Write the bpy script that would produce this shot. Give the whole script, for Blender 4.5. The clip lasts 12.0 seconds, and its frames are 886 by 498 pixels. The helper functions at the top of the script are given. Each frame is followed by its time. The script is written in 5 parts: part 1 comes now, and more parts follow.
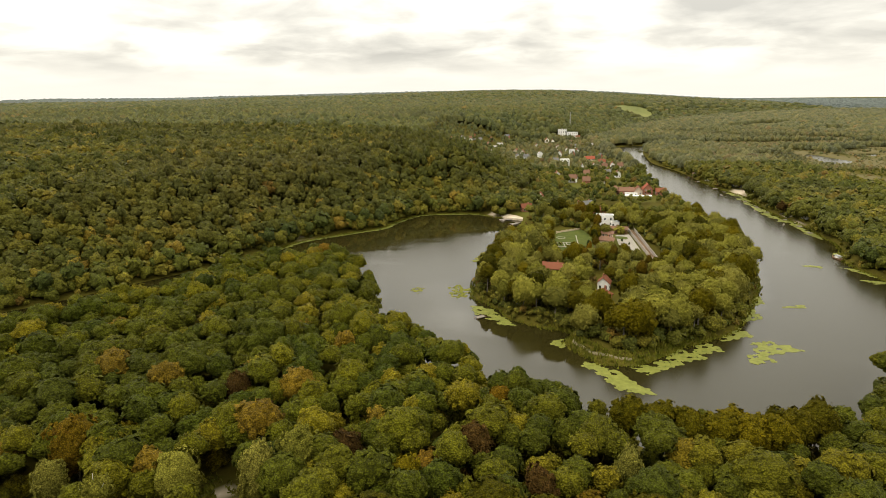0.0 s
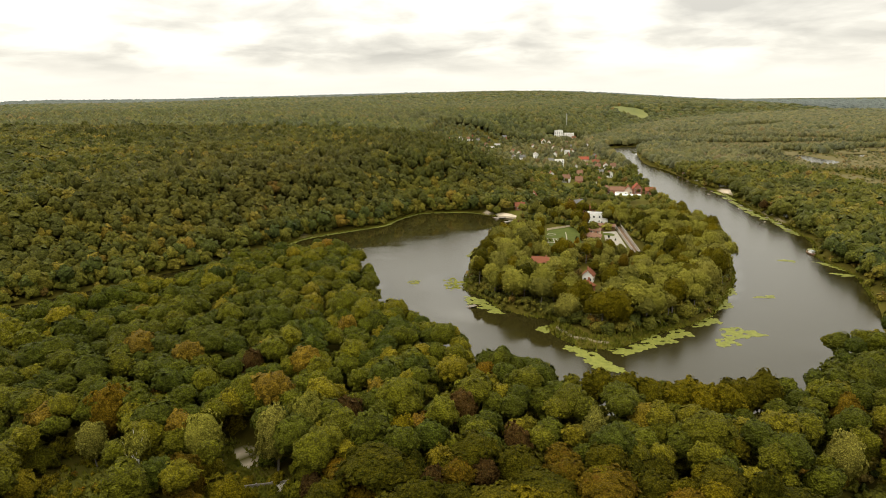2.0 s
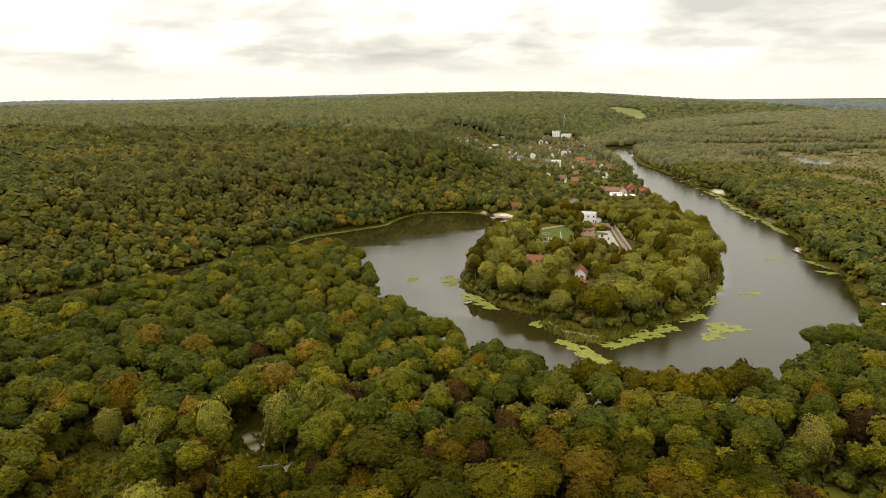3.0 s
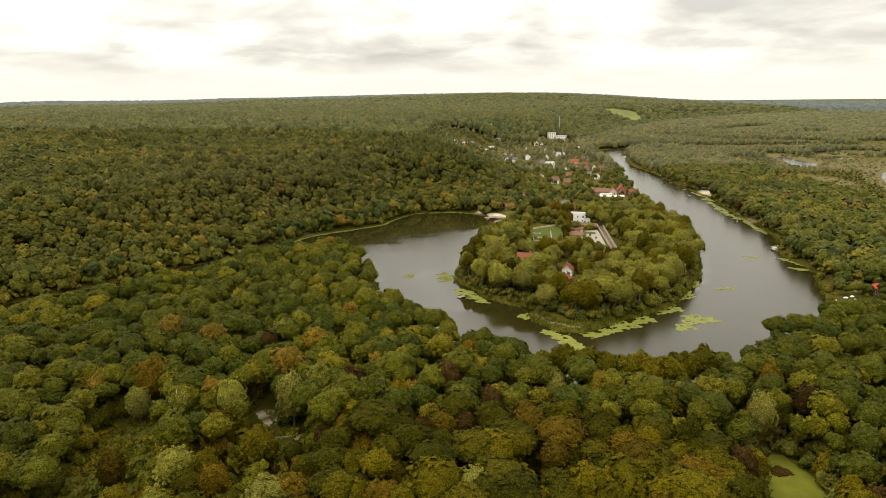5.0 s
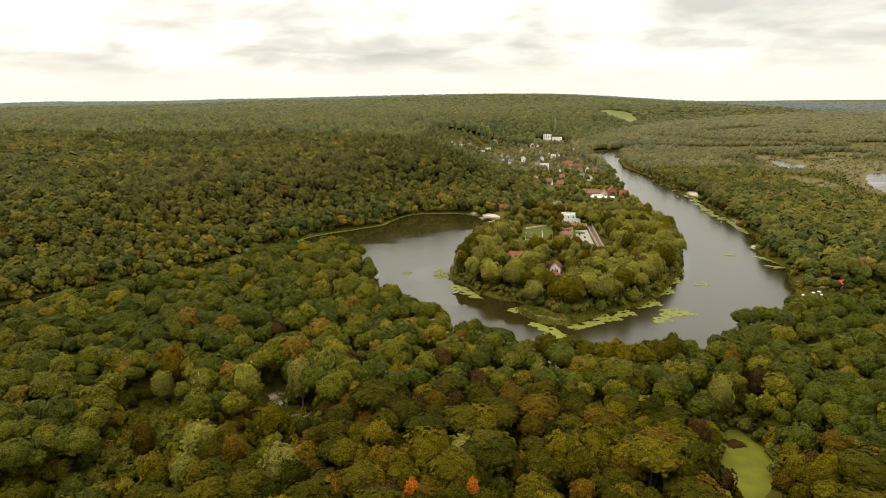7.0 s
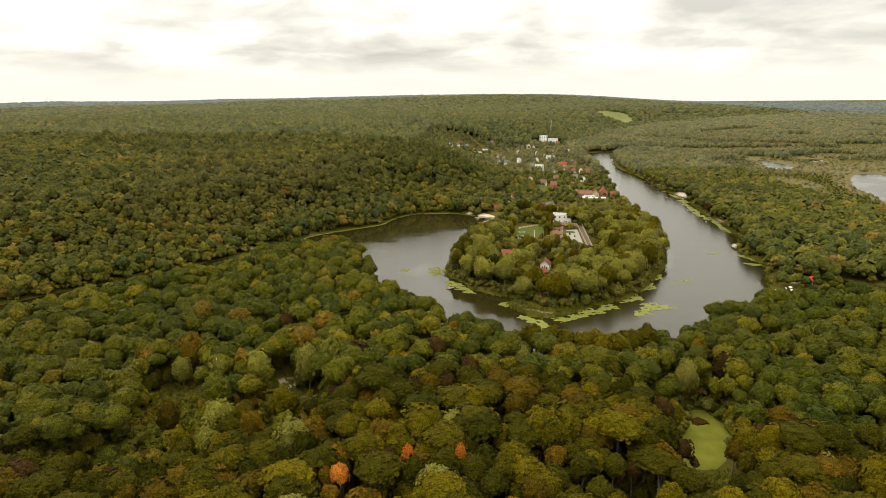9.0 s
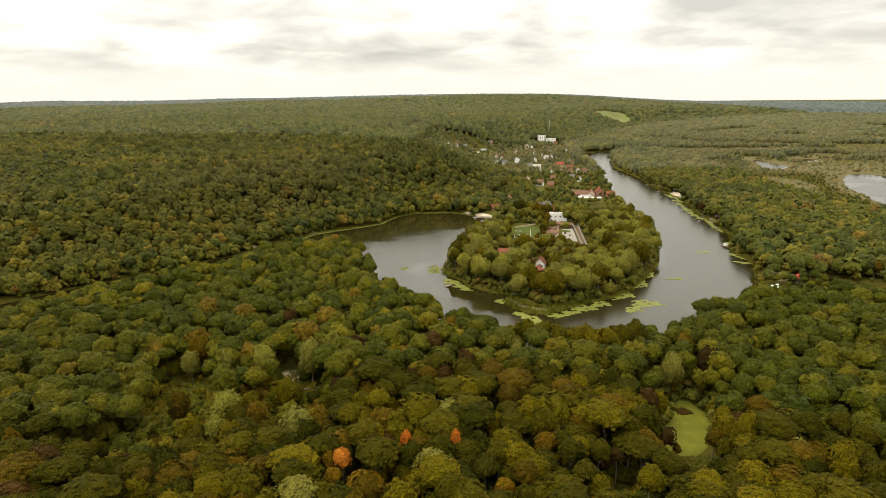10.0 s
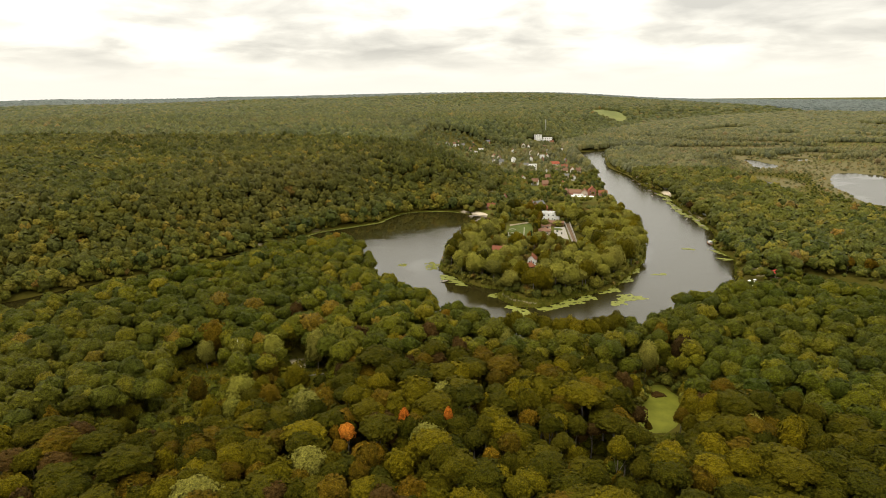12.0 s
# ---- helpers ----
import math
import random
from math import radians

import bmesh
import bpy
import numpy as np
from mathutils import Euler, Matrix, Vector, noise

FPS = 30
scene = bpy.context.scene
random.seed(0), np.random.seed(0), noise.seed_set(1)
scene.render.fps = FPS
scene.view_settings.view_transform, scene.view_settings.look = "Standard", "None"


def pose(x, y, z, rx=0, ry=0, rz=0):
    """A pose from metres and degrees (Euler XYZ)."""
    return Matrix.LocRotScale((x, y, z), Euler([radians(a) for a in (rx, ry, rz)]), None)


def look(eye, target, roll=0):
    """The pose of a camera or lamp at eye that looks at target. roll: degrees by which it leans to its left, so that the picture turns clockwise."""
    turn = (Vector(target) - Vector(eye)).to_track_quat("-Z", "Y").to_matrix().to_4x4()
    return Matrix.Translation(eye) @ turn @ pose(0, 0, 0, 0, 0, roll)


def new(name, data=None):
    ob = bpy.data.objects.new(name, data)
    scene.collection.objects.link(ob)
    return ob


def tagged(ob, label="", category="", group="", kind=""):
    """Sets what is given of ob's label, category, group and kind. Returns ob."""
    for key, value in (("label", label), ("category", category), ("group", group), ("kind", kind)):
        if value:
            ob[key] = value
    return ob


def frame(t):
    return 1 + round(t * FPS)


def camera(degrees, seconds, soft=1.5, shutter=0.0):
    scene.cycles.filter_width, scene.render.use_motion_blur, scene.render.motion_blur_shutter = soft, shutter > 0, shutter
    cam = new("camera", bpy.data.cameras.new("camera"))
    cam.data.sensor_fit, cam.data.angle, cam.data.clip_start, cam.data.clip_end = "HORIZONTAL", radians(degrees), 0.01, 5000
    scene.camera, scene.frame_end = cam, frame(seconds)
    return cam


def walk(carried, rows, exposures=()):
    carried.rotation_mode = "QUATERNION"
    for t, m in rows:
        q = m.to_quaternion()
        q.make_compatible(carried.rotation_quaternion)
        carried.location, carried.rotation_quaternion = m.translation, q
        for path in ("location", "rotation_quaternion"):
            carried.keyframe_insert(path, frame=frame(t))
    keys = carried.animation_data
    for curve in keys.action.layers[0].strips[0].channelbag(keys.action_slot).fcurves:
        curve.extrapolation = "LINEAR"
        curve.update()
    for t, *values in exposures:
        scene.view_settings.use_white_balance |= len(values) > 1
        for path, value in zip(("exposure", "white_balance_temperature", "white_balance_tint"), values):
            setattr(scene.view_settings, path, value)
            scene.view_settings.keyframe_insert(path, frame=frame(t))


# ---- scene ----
cam = camera(73.3, 12.0, soft=0.75)
PATH = [
    (0, (-1.699, 4.434, 96.960), (-9.270, 100.720, 71.043), -0.57),
    (1, (0.440, -5.871, 98.049), (-7.213, 90.413, 72.149), -0.61),
    (2, (2.355, -16.026, 99.470), (-5.206, 80.280, 73.626), -0.61),
    (3, (4.120, -26.128, 101.201), (-3.287, 70.201, 75.397), -0.59),
    (4, (5.798, -36.243, 103.190), (-1.454, 60.103, 77.406), -0.57),
    (5, (7.435, -46.409, 105.373), (0.321, 49.949, 79.597), -0.55),
    (6, (9.066, -56.638, 107.679), (2.070, 39.730, 81.909), -0.53),
    (7, (10.711, -66.919, 110.046), (3.821, 29.458, 84.277), -0.52),
    (8, (12.374, -77.220, 112.428), (5.589, 19.159, 86.640), -0.50),
    (9, (14.045, -87.493, 114.810), (7.364, 8.876, 88.957), -0.48),
    (10, (15.698, -97.675, 117.215), (9.119, -1.335, 91.231), -0.47),
    (11, (17.293, -107.694, 119.721), (10.801, -11.399, 93.544), -0.47),
    (12, (18.772, -117.467, 122.466), (12.347, -21.221, 96.094), -0.51),
]
walk(cam, [(t, look(eye, target, roll)) for t, eye, target, roll in PATH], [(0, 0.0, 6950, 9), (12, 0.0, 6950, 9)])

SKY_ZENITH = 2.2   # how much brighter the overcast is overhead than at the horizon

# ---- sky and light ----
def nodes_of(owner):
    owner.use_nodes = True
    tree = owner.node_tree
    tree.nodes.clear()
    return tree


def node(tree, kind, ins=None, **props):
    n = tree.nodes.new(kind)
    if "attribute_name" in props:
        n.attribute_name = props["attribute_name"]
    if "operation" in props:
        n.operation = props["operation"]
    if "data_type" in props:
        n.data_type, n.blend_type = props["data_type"], props["blend_type"]
    if "bands_direction" in props:
        n.bands_direction = props["bands_direction"]
    if "sky_type" in props:
        n.sky_type, n.sun_disc = props["sky_type"], props["sun_disc"]
        n.sun_elevation, n.sun_rotation = props["sun_elevation"], props["sun_rotation"]
    for key, value in (ins or {}).items():
        if isinstance(value, bpy.types.NodeSocket):
            tree.links.new(value, n.inputs[key])
        else:
            n.inputs[key].default_value = value
    return n


def ramp(tree, fac, stops, mode="LINEAR"):
    n = node(tree, "ShaderNodeValToRGB", {"Fac": fac})
    n.color_ramp.interpolation = mode
    while len(n.color_ramp.elements) < len(stops):
        n.color_ramp.elements.new(0.5)
    for e, (pos, col) in zip(n.color_ramp.elements, stops):
        e.position = pos
        e.color = (col, col, col, 1) if isinstance(col, (int, float)) else (*col, 1)
    return n.outputs["Color"]


def mix(tree, fac, a, b, blend="MIX"):
    n = node(tree, "ShaderNodeMix", data_type="RGBA", blend_type=blend)
    for key, value in ((0, fac), (6, a), (7, b)):
        if isinstance(value, bpy.types.NodeSocket):
            tree.links.new(value, n.inputs[key])
        elif key == 0:
            n.inputs[0].default_value = value
        else:
            n.inputs[key].default_value = (*value, 1)
    return n.outputs[2]


def calc(tree, op, a, b=0.0, c=0.0):
    n = node(tree, "ShaderNodeMath", {0: a, 1: b, 2: c}, operation=op)
    return n.outputs[0]


SUN_AZ, SUN_EL = radians(-105), radians(50)
world = bpy.data.worlds.new("overcast_sky")
scene.world = world
T = nodes_of(world)
way = node(T, "ShaderNodeTexCoord").outputs["Generated"]
split = node(T, "ShaderNodeSeparateXYZ", {0: way})
up = calc(T, "MAXIMUM", split.outputs["Z"], 0.0)
deep = calc(T, "ADD", up, 0.20)
flat = node(T, "ShaderNodeCombineXYZ", {0: calc(T, "DIVIDE", split.outputs["X"], deep),
                                        1: calc(T, "DIVIDE", split.outputs["Y"], deep), 2: 3.7})
big = node(T, "ShaderNodeTexNoise", {"Vector": flat.outputs[0], "Scale": 1.9, "Detail": 6.0, "Roughness": 0.52, "Distortion": 0.25})
soft = node(T, "ShaderNodeTexNoise", {"Vector": flat.outputs[0], "Scale": 0.8, "Detail": 2.0, "Roughness": 0.5})
clump = calc(T, "ADD", calc(T, "MULTIPLY", big.outputs[0], 0.6), calc(T, "MULTIPLY", soft.outputs[0], 0.4))
shade = ramp(T, clump, [(0.37, (1.20, 1.19, 1.12)), (0.46, (1.01, 1.00, 0.94)), (0.52, (0.82, 0.81, 0.765)), (0.62, (0.60, 0.595, 0.57))])
# an overcast dome grows brighter towards the zenith; a bright band lies on the horizon
low = ramp(T, up, [(0.0, 1.0), (0.02, 0.75), (0.055, 0.0)])
cloud = mix(T, low, shade, (1.06, 1.05, 0.99))
dome = calc(T, "ADD", calc(T, "MULTIPLY", up, SKY_ZENITH), 1.0)
# unseen brighter patch added high in the sky, to brighten the lake's reflection
glow = node(T, "ShaderNodeVectorMath", {0: way, 1: (-0.36, 0.84, 0.40)}, operation="DOT_PRODUCT").outputs["Value"]
aloft = ramp(T, up, [(0.13, 0.0), (0.28, 1.0)])
dome = calc(T, "MULTIPLY", dome, calc(T, "MULTIPLY_ADD", aloft, ramp(T, glow, [(0.55, 0.0), (0.80, 0.15), (0.95, 0.6)]), 1.0))
cloud = mix(T, 1.0, cloud, node(T, "ShaderNodeCombineXYZ", {0: dome, 1: dome, 2: dome}).outputs[0], "MULTIPLY")
blue = node(T, "ShaderNodeTexSky", sky_type="NISHITA", sun_disc=False, sun_elevation=SUN_EL, sun_rotation=SUN_AZ)
low_sky = node(T, "ShaderNodeBackground", {"Color": blue.outputs[0], "Strength": 0.10})
grey = node(T, "ShaderNodeBackground", {"Color": cloud, "Strength": 1.0})
both = node(T, "ShaderNodeMixShader", {0: 0.93, 1: low_sky.outputs[0], 2: grey.outputs[0]})
node(T, "ShaderNodeOutputWorld", {0: both.outputs[0]})

sun = new("sun", bpy.data.lights.new("sun", "SUN"))
sun.data.energy, sun.data.angle, sun.data.color = 1.1, radians(14), (1.0, 0.95, 0.86)
sun.matrix_world = look((0, 0, 900), (-math.sin(SUN_AZ) * 900, -math.cos(SUN_AZ) * 900, 900 - 900 * math.tan(SUN_EL)))


# ---- materials ----
def finish(mat, T, base, rough=0.7, bump=None, strength=0.3, dist=0.05, metal=0.0, spec=0.4, **more):
    p = node(T, "ShaderNodeBsdfPrincipled", {"Metallic": metal, "Specular IOR Level": spec, "Roughness": rough})
    if isinstance(base, bpy.types.NodeSocket):
        T.links.new(base, p.inputs["Base Color"])
    else:
        p.inputs["Base Color"].default_value = (*base, 1)
    for key, value in more.items():
        p.inputs[key].default_value = value
    if bump is not None:
        b = node(T, "ShaderNodeBump", {"Strength": strength, "Distance": dist, "Height": bump})
        T.links.new(b.outputs[0], p.inputs["Normal"])
    node(T, "ShaderNodeOutputMaterial", {0: p.outputs[0]})
    return mat


def place(T):
    return node(T, "ShaderNodeNewGeometry").outputs["Position"]


def noise_at(T, vec, scale, detail=3.0, rough=0.55):
    return node(T, "ShaderNodeTexNoise", {"Vector": vec, "Scale": scale, "Detail": detail, "Roughness": rough}).outputs[0]


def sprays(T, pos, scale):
    """Leaf sprays: rounded tufts painted lighter, with shade painted into the gaps between them. Gives this tone and a
    relief.
    """
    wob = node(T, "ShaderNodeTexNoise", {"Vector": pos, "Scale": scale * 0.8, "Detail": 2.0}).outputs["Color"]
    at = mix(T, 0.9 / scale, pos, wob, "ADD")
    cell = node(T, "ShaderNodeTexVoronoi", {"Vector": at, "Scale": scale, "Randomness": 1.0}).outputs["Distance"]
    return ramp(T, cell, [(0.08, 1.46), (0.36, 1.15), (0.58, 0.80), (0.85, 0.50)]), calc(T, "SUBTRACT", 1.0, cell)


def leaf_material(name, dark, mid, light, fleck=None):
    """Foliage of one kind of tree: each tree of its own tone, leaf clumps uneven in it."""
    mat = bpy.data.materials.new(name)
    T = nodes_of(mat)
    pos = place(T)
    own = node(T, "ShaderNodeObjectInfo").outputs["Random"]
    isle = node(T, "ShaderNodeNewGeometry").outputs["Random Per Island"]
    patch = noise_at(T, pos, 0.22, 3.0)
    fac = calc(T, "ADD", calc(T, "MULTIPLY", own, 0.46), calc(T, "ADD", calc(T, "MULTIPLY", patch, 0.42), calc(T, "MULTIPLY", isle, 0.34)))
    col = ramp(T, fac, [(0.22, dark), (0.55, mid), (0.95, light)])
    # uneven leaf tone, with dark gaps and highlights painted into the colour
    leaf_tone_shade = ramp(T, noise_at(T, pos, 2.4, 4.0, 0.7), [(0.30, 0.74), (0.5, 1.03), (0.68, 1.34)])
    col = mix(T, 1.0, col, leaf_tone_shade, "MULTIPLY")
    tuft_shade, relief = sprays(T, pos, 2.7)
    col = mix(T, 1.0, col, tuft_shade, "MULTIPLY")
    if fleck:
        col = mix(T, ramp(T, noise_at(T, pos, 0.5, 4.0), [(0.56, 0.0), (0.70, 0.75)]), col, fleck)
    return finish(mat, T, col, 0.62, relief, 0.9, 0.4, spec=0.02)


def woods_material(name, stops, dry, hue, spec=0.06, vary=0.62, tufts=1.2, depth=1.0):
    """Foliage of woods that nobody counts: the tone of each tree comes from its own random tint."""
    mat = bpy.data.materials.new(name)
    T = nodes_of(mat)
    pos = place(T)
    tint = node(T, "ShaderNodeAttribute", attribute_name="tint").outputs["Fac"]
    isle = node(T, "ShaderNodeNewGeometry").outputs["Random Per Island"]
    col = ramp(T, tint, [(s, tuple(a * b for a, b in zip(c, hue))) for s, c in stops])
    wide = ramp(T, noise_at(T, pos, 0.006, 4.0), [(0.45, 0.0), (0.72, 0.45)])
    col = mix(T, wide, col, dry)
    tone = calc(T, "ADD", 0.83 - vary / 2, calc(T, "ADD", calc(T, "MULTIPLY", isle, vary), calc(T, "MULTIPLY", noise_at(T, pos, 0.3, 3.0), 0.42)))
    col = mix(T, 1.0, col, node(T, "ShaderNodeCombineXYZ", {0: tone, 1: tone, 2: tone}).outputs[0], "MULTIPLY")
    # same painted gap shade and tuft highlights over the leaf tone, weakened by depth
    leaf_tone_shade = ramp(T, noise_at(T, pos, 0.9, 4.0, 0.7), [(0.30, 0.72), (0.5, 1.04), (0.68, 1.38)])
    col = mix(T, depth, col, leaf_tone_shade, "MULTIPLY")
    tuft_shade, relief = sprays(T, pos, tufts)
    col = mix(T, depth, col, tuft_shade, "MULTIPLY")
    return finish(mat, T, col, 0.66, relief, 0.9, 0.6, spec=spec)


def plain_material(name, a, b, scale=0.8, rough=0.8, bump=0.25, fine=9.0, **more):
    mat = bpy.data.materials.new(name)
    T = nodes_of(mat)
    pos = place(T)
    col = mix(T, ramp(T, noise_at(T, pos, scale, 4.0), [(0.35, 0.0), (0.65, 1.0)]), a, b)
    return finish(mat, T, col, rough, noise_at(T, pos, fine, 3.0), bump, 0.04, **more)


def roof_material(name, a, b):
    mat = bpy.data.materials.new(name)
    T = nodes_of(mat)
    pos = place(T)
    own = node(T, "ShaderNodeObjectInfo").outputs["Random"]
    col = mix(T, calc(T, "MULTIPLY_ADD", own, 0.5, calc(T, "MULTIPLY", noise_at(T, pos, 0.9, 4.0), 0.5)), a, b)
    rows = node(T, "ShaderNodeTexWave", {"Vector": pos, "Scale": 1.1, "Distortion": 0.6, "Detail": 1.0}, bands_direction="Z")
    return finish(mat, T, col, 0.85, rows.outputs[0], 0.35, 0.06, spec=0.12)


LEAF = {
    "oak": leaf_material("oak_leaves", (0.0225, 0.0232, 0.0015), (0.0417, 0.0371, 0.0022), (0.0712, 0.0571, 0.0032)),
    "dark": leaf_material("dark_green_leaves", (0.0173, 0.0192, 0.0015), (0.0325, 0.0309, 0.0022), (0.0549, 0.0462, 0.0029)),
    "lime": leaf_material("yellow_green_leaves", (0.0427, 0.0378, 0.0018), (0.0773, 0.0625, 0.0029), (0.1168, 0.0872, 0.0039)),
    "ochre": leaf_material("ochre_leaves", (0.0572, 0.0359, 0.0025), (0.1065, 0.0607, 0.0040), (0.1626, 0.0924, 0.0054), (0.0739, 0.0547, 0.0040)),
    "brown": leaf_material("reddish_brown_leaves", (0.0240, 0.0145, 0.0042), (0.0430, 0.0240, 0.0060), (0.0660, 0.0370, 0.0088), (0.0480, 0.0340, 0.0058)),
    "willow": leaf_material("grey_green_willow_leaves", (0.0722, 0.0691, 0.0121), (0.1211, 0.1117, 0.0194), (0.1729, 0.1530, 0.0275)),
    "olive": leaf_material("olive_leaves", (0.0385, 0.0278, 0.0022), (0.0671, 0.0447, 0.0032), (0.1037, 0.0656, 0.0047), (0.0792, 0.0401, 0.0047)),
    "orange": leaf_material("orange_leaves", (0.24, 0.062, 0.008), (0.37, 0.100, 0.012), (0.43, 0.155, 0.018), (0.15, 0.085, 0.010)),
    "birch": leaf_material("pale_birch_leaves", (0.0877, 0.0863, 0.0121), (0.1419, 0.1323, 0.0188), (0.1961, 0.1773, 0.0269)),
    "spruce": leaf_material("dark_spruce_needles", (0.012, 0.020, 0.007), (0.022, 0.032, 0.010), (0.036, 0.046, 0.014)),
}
WOODS = [(0.0, (0.026, 0.042, 0.010)), (0.22, (0.048, 0.064, 0.011)), (0.48, (0.076, 0.088, 0.013)), (0.66, (0.105, 0.108, 0.016)),
         (0.80, (0.118, 0.108, 0.020)), (0.86, (0.100, 0.072, 0.022)), (0.92, (0.160, 0.112, 0.018)), (1.0, (0.130, 0.132, 0.055))]
PINES = [(0.0, (0.028, 0.040, 0.014)), (0.35, (0.040, 0.052, 0.014)), (0.62, (0.060, 0.069, 0.015)), (0.80, (0.088, 0.086, 0.018)),
         (0.92, (0.094, 0.074, 0.020)), (1.0, (0.092, 0.056, 0.026))]
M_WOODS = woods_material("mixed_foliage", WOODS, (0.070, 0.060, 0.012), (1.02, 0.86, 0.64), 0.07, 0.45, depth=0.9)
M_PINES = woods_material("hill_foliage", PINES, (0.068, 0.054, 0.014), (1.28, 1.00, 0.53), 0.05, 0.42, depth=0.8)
# distance haze painted into the foliage: greyer, bluer and flatter the farther off
M_FARWOODS = woods_material("hazed_distant_foliage", [(p, tuple(0.65 * c + 0.35 * m for c, m in zip(col, (0.048, 0.056, 0.017)))) for p, col in WOODS], (0.066, 0.060, 0.024), (1.02, 0.90, 1.06), 0.08, 0.40, depth=0.8)
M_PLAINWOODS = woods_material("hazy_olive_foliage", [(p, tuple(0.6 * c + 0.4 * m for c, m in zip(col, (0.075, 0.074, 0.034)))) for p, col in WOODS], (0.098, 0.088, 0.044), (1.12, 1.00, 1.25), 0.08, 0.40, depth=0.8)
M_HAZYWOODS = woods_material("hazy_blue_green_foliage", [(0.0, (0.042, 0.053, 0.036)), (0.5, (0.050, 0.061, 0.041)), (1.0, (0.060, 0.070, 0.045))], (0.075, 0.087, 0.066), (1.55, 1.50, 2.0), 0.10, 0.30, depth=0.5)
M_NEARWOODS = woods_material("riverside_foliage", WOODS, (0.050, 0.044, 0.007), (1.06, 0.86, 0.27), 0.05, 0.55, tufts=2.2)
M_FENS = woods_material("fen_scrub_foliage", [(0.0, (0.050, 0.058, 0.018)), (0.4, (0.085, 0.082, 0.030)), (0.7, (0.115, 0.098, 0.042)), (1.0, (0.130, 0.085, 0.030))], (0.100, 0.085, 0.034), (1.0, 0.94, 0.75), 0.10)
M_BARK = plain_material("grey_brown_bark", (0.085, 0.070, 0.052), (0.150, 0.128, 0.098), 1.2, 0.9, 0.5)
M_BIRCH = plain_material("white_bark", (0.62, 0.60, 0.55), (0.20, 0.18, 0.16), 0.9, 0.8)
M_REED = plain_material("reed_grass", (0.086, 0.098, 0.010), (0.145, 0.130, 0.018), 0.35, 0.85, spec=0.04)
M_PAD = plain_material("lily_pads", (0.110, 0.122, 0.020), (0.175, 0.180, 0.036), 0.5, 0.6, spec=0.15)
M_WEED = plain_material("duckweed", (0.106, 0.112, 0.013), (0.148, 0.148, 0.018), 0.18, 0.8, 0.15, spec=0.08)
M_SAND = plain_material("pale_sand", (0.52, 0.44, 0.33), (0.40, 0.33, 0.24), 0.4, 0.95)
M_LAWN = plain_material("mown_lawn", (0.050, 0.064, 0.012), (0.072, 0.086, 0.016), 0.3, 0.9, spec=0.08)
# meadow green lightened in the colour to stand for sun falling on it
M_MEADOW = plain_material("sunlit_meadow", (0.095, 0.105, 0.030), (0.150, 0.155, 0.048), 0.01, 0.9, spec=0.08)
M_TRAIL = plain_material("trodden_trail", (0.150, 0.128, 0.070), (0.200, 0.170, 0.100), 0.8, 0.9, spec=0.05)
M_PAVE = plain_material("pale_paving", (0.30, 0.275, 0.235), (0.22, 0.20, 0.175), 0.7, 0.9, spec=0.1)
M_WHITE = plain_material("white_plaster", (0.80, 0.79, 0.76), (0.70, 0.69, 0.66), 0.6, 0.8)
M_CREAM = plain_material("cream_plaster", (0.55, 0.44, 0.33), (0.46, 0.37, 0.28), 0.6, 0.85)
M_BRICK = plain_material("red_brick_wall", (0.26, 0.10, 0.065), (0.34, 0.15, 0.09), 1.5, 0.85)
M_LOG = plain_material("stained_timber", (0.16, 0.085, 0.045), (0.23, 0.13, 0.07), 1.0, 0.75)
M_PLANK = plain_material("weathered_planks", (0.21, 0.18, 0.145), (0.14, 0.12, 0.10), 1.0, 0.85)
M_STONE = plain_material("grey_stone_wall", (0.34, 0.30, 0.26), (0.26, 0.23, 0.20), 0.8, 0.9)
M_CANVAS = plain_material("white_canvas", (0.82, 0.82, 0.80), (0.74, 0.74, 0.72), 0.5, 0.7)
M_GREYMETAL = plain_material("grey_metal", (0.30, 0.31, 0.32), (0.40, 0.41, 0.42), 0.8, 0.45, metal=0.6)
M_BLUE = plain_material("blue_plastic", (0.10, 0.22, 0.52), (0.12, 0.27, 0.60), 0.8, 0.5)
M_PANE = plain_material("dark_window_glass", (0.030, 0.034, 0.040), (0.050, 0.055, 0.060), 0.5, 0.1, 0.0, spec=0.6)
M_RED = roof_material("red_tile_roof", (0.215, 0.075, 0.036), (0.14, 0.052, 0.030))
M_BRIGHT = roof_material("bright_red_sheet_roof", (0.42, 0.055, 0.038), (0.34, 0.048, 0.034))
M_BRIGHTER = roof_material("orange_red_tile_roof", (0.27, 0.070, 0.036), (0.20, 0.055, 0.032))
M_BROWN = roof_material("brown_tile_roof", (0.19, 0.105, 0.066), (0.14, 0.076, 0.050))
M_SLATE = roof_material("grey_slate_roof", (0.10, 0.10, 0.10), (0.16, 0.155, 0.15))
M_FLAT = roof_material("grey_flat_roof", (0.36, 0.35, 0.33), (0.28, 0.27, 0.26))
M_EARTH = plain_material("bare_earth", (0.115, 0.075, 0.045), (0.17, 0.115, 0.075), 0.5, 0.95, spec=0.05)


